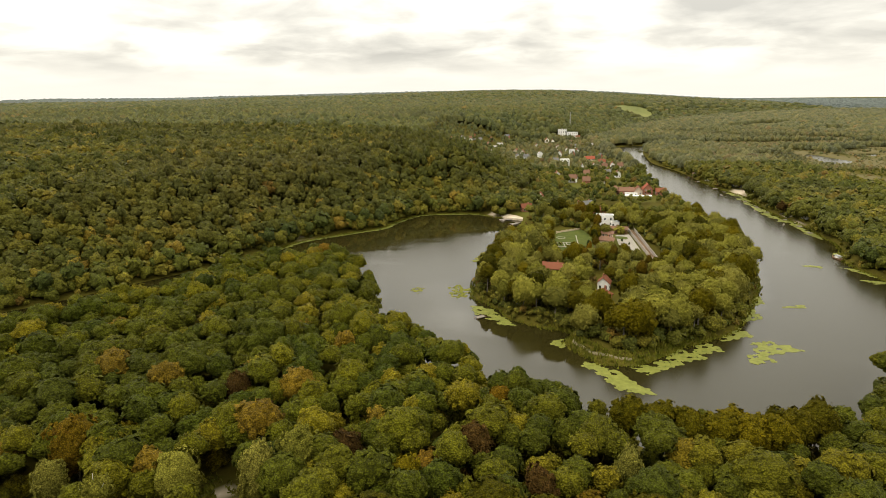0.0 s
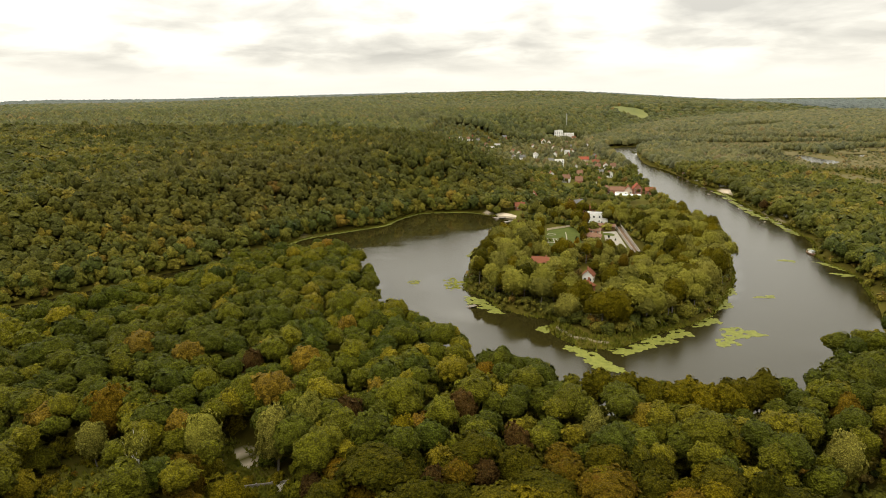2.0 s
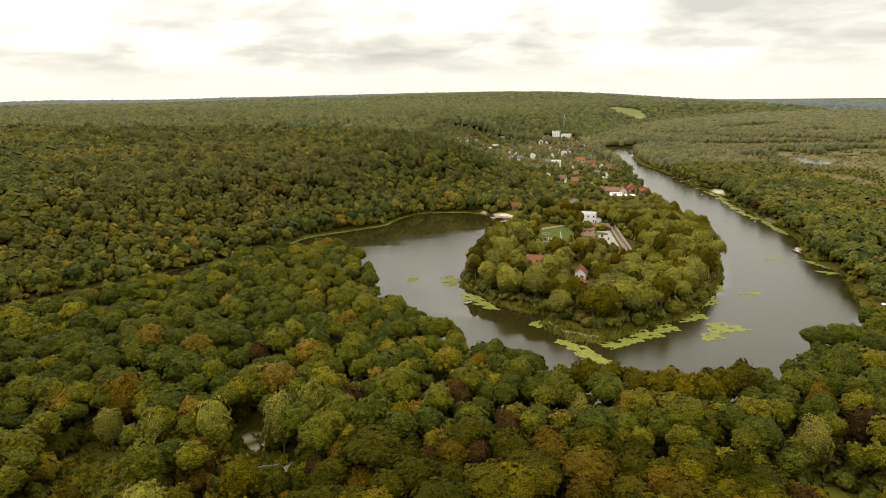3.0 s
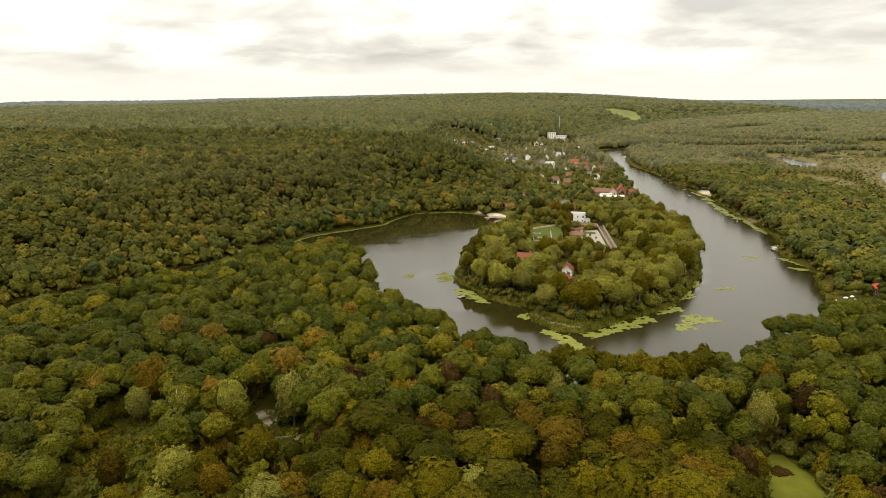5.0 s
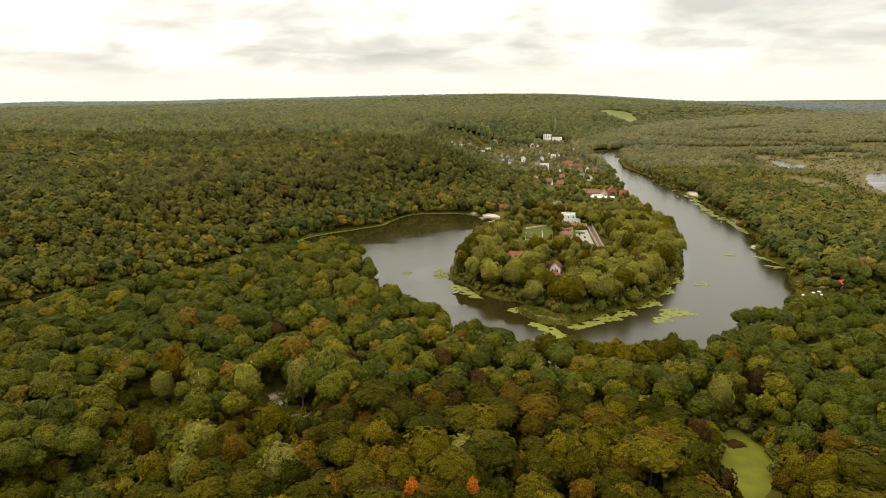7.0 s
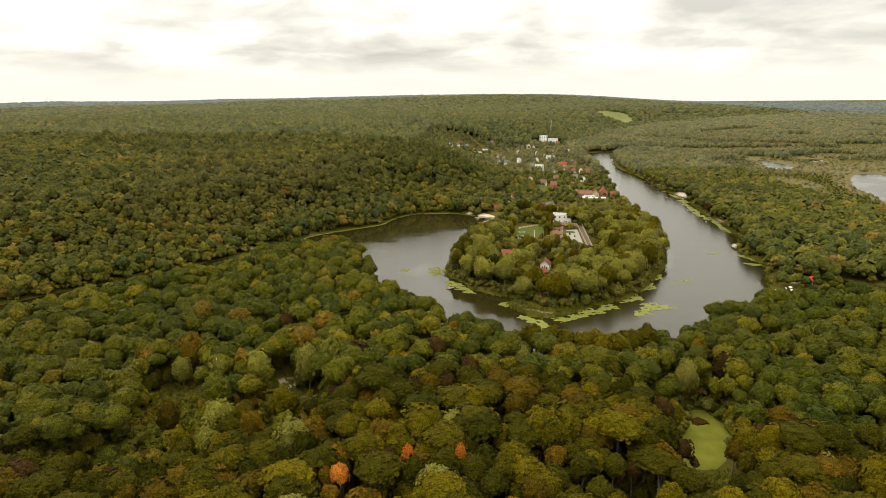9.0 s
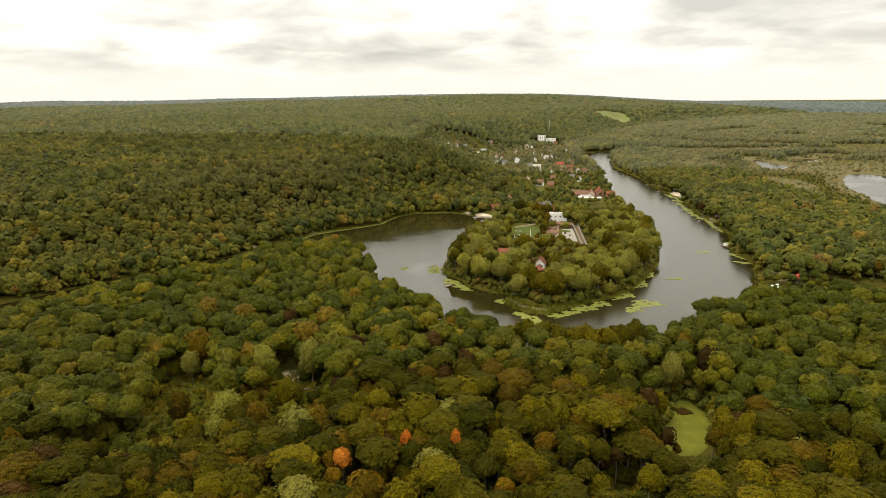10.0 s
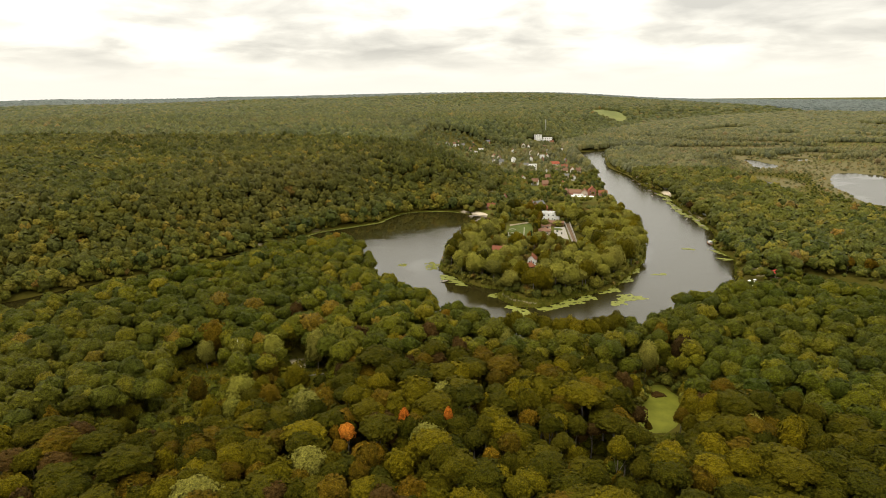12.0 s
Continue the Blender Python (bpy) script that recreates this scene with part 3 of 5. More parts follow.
def trunk_shape(rng, length, base, spread, limbs=4):
    """A tapered, slightly bent trunk with forked limbs."""
    V, F, n = [], [], 0

    def limb(a, b, ra, rb, k=6):
        nonlocal n
        a, b = np.array(a, float), np.array(b, float)
        d = unit(b - a)
        s = unit(np.cross(d, [0.3, 1, 0.2]))
        t = np.cross(d, s)
        ring = np.arange(k) / k * 2 * math.pi
        for c, r in ((a, ra), ((a + b) / 2 + rng.normal(0, 0.12, 3), (ra + rb) / 2), (b, rb)):
            V.append(c + r * (np.cos(ring)[:, None] * s + np.sin(ring)[:, None] * t))
        for lev in range(2):
            for j in range(k):
                p, q = n + lev * k + j, n + lev * k + (j + 1) % k
                F.extend([(p, q, q + k), (p, q + k, p + k)])
        n += 3 * k
    limb((0, 0, -0.6), (rng.normal(0, 0.2), rng.normal(0, 0.2), length * 0.62), base, base * 0.62, 8)
    limb((0, 0, length * 0.60), (rng.normal(0, 0.4), rng.normal(0, 0.4), length), base * 0.6, base * 0.2)
    for i in range(limbs):
        a = i * 2.4 + rng.uniform(0, 1)
        z0 = length * rng.uniform(0.42, 0.68)
        limb((0, 0, z0), (math.cos(a) * spread, math.sin(a) * spread, z0 + length * rng.uniform(0.2, 0.36)), base * 0.42, base * 0.10, 5)
    return np.concatenate(V), np.array(F)


# kind: boughs, leaf clumps, clump size, tallness, taper, droop, crown radius, whole height, leaves, bark
KINDS = {
    "oak_tree": (14, 230, 0.108, 0.70, 0.08, 0.0, 4.9, 18.6, "oak", M_BARK, "green oak with a dense broad crown in the riverside forest"),
    "linden_tree": (12, 220, 0.104, 0.82, 0.16, 0.0, 4.3, 19.0, "dark", M_BARK, "dark green linden with a tall rounded crown in the forest"),
    "ash_tree": (14, 210, 0.114, 0.80, 0.10, 0.0, 4.4, 19.3, "lime", M_BARK, "yellow-green ash turning in early autumn among the forest"),
    "maple_tree": (12, 180, 0.120, 0.84, 0.15, 0.0, 3.8, 17.0, "ochre", M_BARK, "ochre maple in autumn leaf among green trees"),
    "pear_tree": (12, 190, 0.115, 0.90, 0.10, 0.0, 3.7, 16.6, "brown", M_BARK, "reddish brown tree with withering leaves in the forest"),
    "willow_tree": (18, 270, 0.092, 0.98, 0.06, 0.16, 5.2, 20.0, "willow", M_BARK, "grey-green willow with soft feathery hanging foliage"),
    "elm_tree": (14, 200, 0.116, 0.80, 0.10, 0.0, 4.2, 17.6, "olive", M_BARK, "olive elm with a loose fading crown in the forest"),
}
SHAPES, LIGHT, rng = {}, {}, np.random.default_rng(7)
for kind, (lobes, clumps, clump, tall, taper, droop, rad, whole, leaf, bark, label) in KINDS.items():
    made = []
    for v in range(3):
        V, F = crown_shape(rng, lobes, 0.44, clumps, clump, tall, taper, droop, rough=0.7, level=1, sprays=90, ragged=0.45)
        V = V * rad + [0, 0, whole - rad * tall * 1.02]
        crown = raw_mesh("crown", V, F, [LEAF[leaf]], flat=False)
        V, F = trunk_shape(rng, whole - rad * tall * 1.1, 0.34, rad * 0.55, 2)
        made.append((crown, raw_mesh("trunk", V, F, [bark])))
    SHAPES[kind] = made
    small = []
    deep = tall * 1.7
    for v in range(3):
        V, F = crown_shape(rng, lobes + 9, 0.36, clumps + 40, clump * 1.05, deep, taper, droop, low=-0.8, rough=0.9, level=1, sprays=110, ragged=0.48)
        V = V * rad + [0, 0, whole - rad * deep * 1.02]
        small.append((raw_mesh("crown", V, F, [LEAF[leaf]], flat=False), made[v][1]))
    LIGHT[kind] = small


def tree(kind, x, y, scale=1.0, wide=1.0, v=0, label="", group="forest trees", leaf=None, turn=None, z=None, light=False):
    root = new(kind)
    root.matrix_world = Matrix.LocRotScale((x, y, gz(x, y) if z is None else z), Euler((0, 0, random.uniform(0, 6.28) if turn is None else turn)), (scale * wide, scale * wide, scale))
    root.empty_display_size = 0.5
    tagged(root, label or KINDS[kind][-1], "tree", group)
    for name, data in zip(("crown", "trunk"), (LIGHT if light and kind in LIGHT else SHAPES)[kind][v]):
        ob = new(name, data)
        ob.parent = root
        if leaf and name == "crown":
            ob.material_slots[0].link = "OBJECT"
            ob.material_slots[0].material = LEAF[leaf]
    return root


def woods(name, places, shapes, radius, whole, mat, label, seed, tone=None, flat=False):
    """Woods past counting, as one object. places: x, y, z and a size for each tree."""
    r = np.random.default_rng(seed)
    V, F, tints, n = [], [], [], 0
    for x, y, z, s in places:
        v, f = shapes[r.integers(len(shapes))]
        a, k = r.uniform(0, 6.28), s * r.uniform(0.80, 1.25)
        c, q = math.cos(a), math.sin(a)
        w = np.empty(v.shape)
        w[:, 0] = x + radius * k * (c * v[:, 0] - q * v[:, 1])
        w[:, 1] = y + radius * k * (q * v[:, 0] + c * v[:, 1])
        w[:, 2] = z + (whole - radius) * s * r.uniform(0.92, 1.08) + radius * k * v[:, 2]
        V.append(w)
        F.append(f + n)
        n += len(v)
        t = r.beta(1.5, 2.2) if tone is None else tone(x, y, r)
        tints.append(np.full(len(v), t))
    me = raw_mesh(name, np.concatenate(V), np.concatenate(F), [mat], np.concatenate(tints), flat=flat)
    return tagged(new(name, me), label, "forest", kind="stuff")


def scatter(x0, x1, y0, y1, step, seed):
    """Uneven places about one step apart."""
    r = np.random.default_rng(seed)
    X, Y = np.meshgrid(np.arange(x0, x1, step), np.arange(y0, y1, step * 0.87))
    X[1::2] += step / 2
    X, Y = X.ravel() + r.uniform(-0.36, 0.36, X.size) * step, Y.ravel() + r.uniform(-0.36, 0.36, X.size) * step
    return X, Y


def in_valley(x, y, edge=0.0):
    """The wedge of land that the flight looks over, with a margin."""
    ux, uy = x - 17, y + 125
    a = np.degrees(np.arctan2(ux, uy))
    return (a > -42 - edge) & (a < 34.5 + edge)


def free(x, y, d, h, margin=4.0):
    grass, reed, sand = cover(x, y, d, h, 0.0)
    return (d > margin) & (grass < 0.35) & (sand < 0.4)


def on_point(x, y):
    """The peninsula within the river's loop."""
    return (x > -12) & (x < 165) & (y > 198) & (y > 107 + 0.94 * x) & (y < 580) & (x < 100 + 0.22 * (y - 205) + 60)


PALE_WILLOW = "pale yellow-green willow with a billowing crown by the clearing"
OLIVE_WILLOW = "olive willow with a wide low crown beside the clearing"
NAMED = [
    ("willow_tree", -52.4, 117.3, 1.0, 0.95, "willow", ""), ("willow_tree", -44.8, 121.6, 1.08, 0.95, "birch", PALE_WILLOW), ("willow_tree", -71.5, 115.5, 0.92, 1.3, "birch", PALE_WILLOW),
    ("willow_tree", -68.7, 101.2, 0.82, 1.0, "olive", OLIVE_WILLOW), ("willow_tree", -72.8, 83.3, 0.74, 1.5, "birch", PALE_WILLOW), ("willow_tree", -64.5, 84.5, 0.70, 1.2, "lime", "yellow-green willow with a full crown near the clearing"),
    ("willow_tree", -102.0, 124.5, 1.0, 1.2, "olive", OLIVE_WILLOW), ("willow_tree", -101.8, 116.0, 0.72, 1.0, "willow", ""), ("willow_tree", -54.7, 94.5, 0.74, 1.35, "lime", "yellow-green willow with a full crown near the clearing"),
    ("willow_tree", -68.5, 66.0, 0.78, 1.25, "birch", PALE_WILLOW), ("willow_tree", -90.0, 83.0, 0.70, 1.0, "olive", OLIVE_WILLOW), ("willow_tree", -78.0, 68.0, 0.72, 1.1, "lime", "yellow-green willow with a full crown near the clearing"),
    ("willow_tree", -18.5, 116.0, 0.95, 1.0, "lime", "yellow-green willow with a full crown near the clearing"), ("willow_tree", -60.0, 78.0, 0.72, 1.1, "olive", OLIVE_WILLOW),
    ("maple_tree", -5.6, 52.5, 1.22, 0.40, "orange", "slender maple with bright orange autumn leaves"), ("maple_tree", -22.6, 45.2, 1.12, 0.62, "orange", "maple with a bright orange autumn crown"), ("maple_tree", -26.6, 45.6, 1.06, 0.56, "ochre", ""),
    ("maple_tree", 8.6, 53.0, 1.26, 0.32, "orange", "slender maple with bright orange autumn leaves"), ("maple_tree", 34.6, 56.8, 1.1, 0.8, "ochre", ""), ("maple_tree", -23.5, 38.5, 1.05, 0.7, "ochre", ""), ("maple_tree", 2, 153, 0.95, 1.0, "ochre", ""), ("maple_tree", 22.0, 36.0, 1.05, 0.7, "ochre", ""),
    ("pear_tree", -35.9, 126.3, 1.1, 1.3, None, ""), ("pear_tree", -29, 121.5, 1.0, 1.2, None, ""), ("pear_tree", -37.6, 99.1, 0.75, 1.1, None, ""), ("maple_tree", -33, 104, 0.8, 1.2, "ochre", ""), ("pear_tree", -4, 130, 1.15, 1.1, None, ""), ("pear_tree", 10, 114, 1.1, 1.0, None, ""), ("pear_tree", -72.4, 152.8, 1.15, 1.0, None, ""), ("pear_tree", -61, 140, 1.05, 1.1, None, ""),
    ("willow_tree", 88.5, 117.4, 0.95, 0.85, "willow", ""), ("willow_tree", 98.6, 134.2, 0.92, 0.95, "olive", "olive willow with a loose crown beside the pond"), ("pear_tree", 104, 122, 1.05, 1.1, None, ""), ("pear_tree", 73, 90, 1.0, 1.0, None, ""),
    ("willow_tree", 30, 122, 0.95, 0.8, "willow", "")]
NAMED += [("oak_tree", x, y, 1.0, 1.15, "lime" if x < 70 else None, "yellowing oak leaning over the river bank" if x < 70 else "green oak leaning over the river bank") for x, y in ((65.5, 142.5), (72.1, 144.9), (58.8, 142.1), (35.1, 144.5), (41.7, 141.6), (48.4, 139.7), (55, 138.3), (61.7, 137.3), (68.3, 138.7), (75, 141.5), (81.6, 144.3))]
for kind, x, y, s, w, leaf, label in NAMED:
    tree(kind, x, y, s, w, int(abs(x) + abs(y)) % 3, label, leaf=leaf, light=kind != "maple_tree")
named_xy = np.array([(n[1], n[2]) for n in NAMED if n[4] > 0.45] + [(-81.2, 103), (-82, 97), (-83, 91), (-82, 85), (-90, 97), (-90, 90)])

# the near forest
tx, ty = scatter(-330, 290, -40, 330, 6.9, 3)
td, th = shore(tx, ty), hill(tx, ty)
gap = np.min(np.hypot(tx[:, None] - named_xy[:, 0], ty[:, None] - named_xy[:, 1]), axis=1)
south = (th < -30) & ~on_point(tx, ty) & ((ty < 250) | (tx < -30))
ok = free(tx, ty, td, th, 1.6) & in_valley(tx, ty, 4) & (gap > 4.6) & south & (ty > 2) & (np.hypot((tx + 53) / 9, (ty - 107) / 11) > 1)
tx, ty, td = tx[ok], ty[ok], td[ok]
tz = ground_z(tx, ty)
close = (np.hypot((tx - 10) * 0.92, ty + 60) < 168)
tree_rng = random.Random(11)
pick_from = ["oak_tree"] * 11 + ["linden_tree"] * 5 + ["ash_tree"] * 5 + ["pear_tree"] * 3 + ["elm_tree"] * 6 + ["maple_tree"] * 2 + ["willow_tree"] * 1
td_of = {(x, y): d for x, y, d in zip(tx, ty, td)}
for x, y, z in zip(tx[close], ty[close], tz[close]):
    pool = pick_from
    if x > 98 and tree_rng.random() < 0.75:
        pool = ["oak_tree", "linden_tree", "linden_tree", "linden_tree", "elm_tree"]
    elif x > 20 and y < 120 and tree_rng.random() < 0.6:
        pool = ["oak_tree", "oak_tree", "linden_tree", "ash_tree", "ash_tree", "elm_tree"]
    elif x < -40 and y < 150 and tree_rng.random() < 0.55:
        pool = ["elm_tree", "pear_tree", "linden_tree", "linden_tree", "linden_tree", "oak_tree"]
    low = float(by_creek(np.array([x]), np.array([y]))[0]) - 0.32 * float(spot(np.array([x]), np.array([y]), -72, 86, 50, 42)[0]) - 0.42 * float(spot(np.array([x]), np.array([y]), -52, 88, 18, 22)[0]) - 0.55 * float(spot(np.array([x]), np.array([y]), -95, 64, 25, 29)[0])
    low *= 0.74 + 0.26 * float(smooth(td_of[x, y] / 20))
    low = max(low - 0.6 * float(spot(np.array([x]), np.array([y]), 79, 64, 13, 20, -15)[0]), 0.32)
    tree(tree_rng.choice(pool), x, y, low * tree_rng.uniform(0.76, 1.12), tree_rng.choice((0.85, 1.0, 1.15, 1.3, 1.5, 1.6)) * (1 + 0.5 * (1 - low)), tree_rng.randrange(3), z=z, turn=tree_rng.uniform(0, 6.28), light=low < 0.92 or (x < -50 and y > 60) or tree_rng.random() < 0.35)

shape_rng = np.random.default_rng(21)
MID = [crown_shape(shape_rng, 12, 0.47, 74, 0.175, 0.90, 0.1, core=0.72, low=-0.55, rough=0.7, level=1, sprays=20, ragged=0.34) for _ in range(12)]
FAR = [crown_shape(shape_rng, 7, 0.54, 19, 0.33, 1.0, 0.10, core=0.78, low=-0.5, rough=0.8, level=0) for _ in range(16)]
BARE = [crown_shape(shape_rng, 5, 0.55, 11, 0.36, 1.0, 0.05, core=0.6, low=-0.3, rough=1.0, level=0, ragged=0.35) for _ in range(8)]
CONE = [crown_shape(shape_rng, 7, 0.46, 18, 0.32, 1.45, 0.34, core=0.6, low=-0.6, rough=0.8, level=0, ragged=0.30) for _ in range(8)]
BUSH = [crown_shape(shape_rng, 4, 0.60, 10, 0.40, 0.95, 0.0, core=0.7, low=-0.1, rough=1.0, level=0, ragged=0.30) for _ in range(8)]


def nub(r, k, sprays=2):
    """A far tree: one or two rounded masses of foliage."""
    V, F = [], []
    for i in range(k):
        v = DOME_V * [1, 1, 1.35] * r.uniform(0.68, 1.25, (11, 1)) * (1.0 if i == 0 else 0.75)
        V.append(v + (r.uniform(-0.6, 0.6, 3) if i else 0))
        F.append(DOME_F + 11 * i)
    k2, at = 11 * k, unit(r.normal(0, 1, (sprays, 3)) + [0, 0, 0.5]) * [1, 1, 1.3]
    V.append(((at * 1.02)[:, None] + r.normal(0, 0.22, (sprays, 3, 3))).reshape(-1, 3))
    F.append(np.arange(3 * sprays).reshape(-1, 3) + k2)
    return np.concatenate(V), np.concatenate(F)


NUB = [nub(shape_rng, k) for k in (1, 2, 1, 2, 1, 2, 1, 2)]
PLAIN = [nub(shape_rng, 1, 0) for _ in range(6)]


def lay(x, y, z, lo, hi, seed):
    r = np.random.default_rng(seed)
    return list(zip(x, y, z, r.uniform(lo, hi, len(x))))


low = np.minimum(by_creek(tx, ty), 0.84 + 0.16 * smooth(td / 20))
far_places = [(x, y, z, s * q) for (x, y, z, s), q in zip(lay(tx[~close], ty[~close], tz[~close], 0.8, 1.12, 5), low[~close])]
woods("forest_by_the_river", far_places, MID, 4.5, 18.0, M_NEARWOODS, "dense mixed broadleaf forest turning yellow along the river", 31,
      lambda x, y, r: 0.84 if r.random() < 0.10 * bump(x, y, -85, 155, 50, 35) else r.beta(1.5, 3.2) * (1 - 0.55 * bump(x, y, -110, 155, 45, 35)) * (0.8 if x > 110 else 1.0))

# the same forest under and behind the flight
zx, zy = scatter(-190, 210, -230, 2, 7.6, 19)
woods("forest_under_the_flight", lay(zx, zy, ground_z(zx, zy), 0.8, 1.1, 20), BUSH, 6.0, 19.0, M_NEARWOODS, "dense green broadleaf forest beneath the flight path", 37, lambda x, y, r: r.beta(1.5, 2.6))

# the wooded hillside and the woods round the village, to 700 metres
hx, hy = scatter(-700, 620, 180, 720, 6.5, 4)
hd, hh = shore(hx, hy), hill(hx, hy)
grass, reed, sand = cover(hx, hy, hd, hh, 0.0)
keep = np.random.default_rng(8).random(len(hx))
town = (hh < 0) & (hx > np.where(hy < 700, 72, 30)) & (hx < 172) & (hy > 450) & (keep > 0.50)
ok = free(hx, hy, hd, hh, 2.5) & in_valley(hx, hy) & ~((hh < -30) & (hy < 250)) & ~((hh < -30) & (hx < -30) & (hy < 330)) & ~(on_point(hx, hy) & (hy < 450)) & ~town & (reed < 0.3 + 0.4 * keep)
hx, hy, hh = hx[ok], hy[ok], hh[ok]
hz = ground_z(hx, hy)
kind_rng = np.random.default_rng(9)
pine = (hh > 25) & (kind_rng.random(len(hx)) < np.clip(0.03 + 0.16 * rolling(hx, hy, 60, 0.3) + 0.5 * bump(hx, hy, -60, 560, 120, 110), 0.02, 0.7))
side = (hh > 0) & ~pine
rest = ~side & ~pine
woods("hillside_forest", lay(hx[side], hy[side], hz[side], 0.84, 1.06, 6), FAR, 4.9, 15.0, M_PINES, "mixed autumn forest covering the hillside above the river", 32, lambda x, y, r: min(1.0, max(0.0, 0.9 * r.beta(1.9, 2.6) + 0.12 * rolling(x, y, 45, 0.7))))
woods("hillside_pines", lay(hx[pine], hy[pine], hz[pine], 0.85, 1.1, 7), CONE, 3.8, 17.0, M_PINES, "dark green pines standing in groups on the hillside", 33, lambda x, y, r: r.beta(1.4, 3.4) * 0.75)
garden = np.minimum(1.0, 1.3 * by_creek(hx[rest], hy[rest])) * np.where((hx[rest] > 20) & (hx[rest] < 172) & (hy[rest] > 450), 0.58, 1.0) * np.where((hx[rest] > 345) & (hy[rest] > 540), 0.6, 1.0) * np.where((hx[rest] > 345) & (shore(hx[rest], hy[rest]) < 75), 0.45, 1.0)
woods("floodplain_woods", [(x, y, z, s * g) for (x, y, z, s), g in zip(lay(hx[rest], hy[rest], hz[rest], 0.66, 1.12, 10), garden)], FAR, 5.2, 13.0, M_WOODS, "green and yellowing woods on the flat river plain", 34, lambda x, y, r: min(1.0, max(0.0, 0.85 * r.beta(1.1, 2.2) + 0.15 * rolling(x, y, 40, 0.4) + 0.06)))

# farther woods, thinning in detail
mx, my = scatter(-1500, 1350, 640, 1560, 8.0, 12)
md, mh = shore(mx, my), hill(mx, my)
grass, reed, sand = cover(mx, my, md, mh, 0.0)
keep = np.random.default_rng(13).random(len(mx))
dist = np.hypot(mx - 17, my + 118)
village = (mx > -90) & (mx < 170) & (my < 1110) & (keep > 0.50)
ok = (md > 4) & (grass < 0.3) & (reed < 0.25 + 0.5 * keep) & in_valley(mx, my) & (dist < 1560) & (my > 718) & ~village
mx, my, mh = mx[ok], my[ok], mh[ok]
mz = ground_z(mx, my)
up = mh > 0
garden = np.where((mx > -90) & (mx < 172) & (my < 1110), 0.55, 1.0) * np.where((mx > 345) & (my < 1300), 0.7, 1.0) * np.where((mx > 345) & (my < 900) & (shore(mx, my) < 75), 0.45, 1.0)
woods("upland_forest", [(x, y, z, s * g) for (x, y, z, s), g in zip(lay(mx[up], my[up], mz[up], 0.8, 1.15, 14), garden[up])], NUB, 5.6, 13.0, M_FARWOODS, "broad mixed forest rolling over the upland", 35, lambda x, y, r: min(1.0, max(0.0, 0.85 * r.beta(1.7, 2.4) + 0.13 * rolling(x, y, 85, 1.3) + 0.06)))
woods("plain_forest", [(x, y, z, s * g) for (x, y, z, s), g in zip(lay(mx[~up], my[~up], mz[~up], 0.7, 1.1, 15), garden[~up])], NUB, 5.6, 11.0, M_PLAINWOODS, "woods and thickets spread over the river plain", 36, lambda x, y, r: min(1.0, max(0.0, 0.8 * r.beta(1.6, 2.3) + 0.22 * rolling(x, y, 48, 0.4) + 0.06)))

far_rng = np.random.default_rng(17)
rings, arms = np.meshgrid(np.arange(160), np.arange(180))
u = (rings.ravel() + far_rng.random(28800)) / 160
v_arm = (arms.ravel() + far_rng.random(28800)) / 180
dist = 1520 * (4880 / 1520) ** u
turn = np.radians(-42 + 76.5 * v_arm)
qx, qy = 17 + dist * np.sin(turn), -118 + dist * np.cos(turn)
qd, qh = shore(qx, qy), hill(qx, qy)
grass, reed, sand = cover(qx, qy, qd, qh)
ok = (qd > 4) & (grass < 0.3) & (reed < 0.4)
qx, qy, dist, qh = qx[ok], qy[ok], dist[ok], qh[ok]
qz = ground_z(qx, qy)
sizes = np.clip(dist / 1500, 1, 3.4)
# these materials carry the painted haze, strongest along the horizon
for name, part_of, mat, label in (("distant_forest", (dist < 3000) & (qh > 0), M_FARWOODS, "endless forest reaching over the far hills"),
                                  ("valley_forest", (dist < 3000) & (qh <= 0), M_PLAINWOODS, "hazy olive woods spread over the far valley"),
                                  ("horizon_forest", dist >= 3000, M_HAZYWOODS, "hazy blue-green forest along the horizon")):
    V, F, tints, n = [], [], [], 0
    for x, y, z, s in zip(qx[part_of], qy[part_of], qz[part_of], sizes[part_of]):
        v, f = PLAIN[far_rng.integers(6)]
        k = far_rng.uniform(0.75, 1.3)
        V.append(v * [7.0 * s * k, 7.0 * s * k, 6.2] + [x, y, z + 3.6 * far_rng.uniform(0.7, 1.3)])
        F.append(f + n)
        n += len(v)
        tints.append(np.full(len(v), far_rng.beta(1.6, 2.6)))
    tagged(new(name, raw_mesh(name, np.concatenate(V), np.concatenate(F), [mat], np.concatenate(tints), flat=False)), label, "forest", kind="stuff")

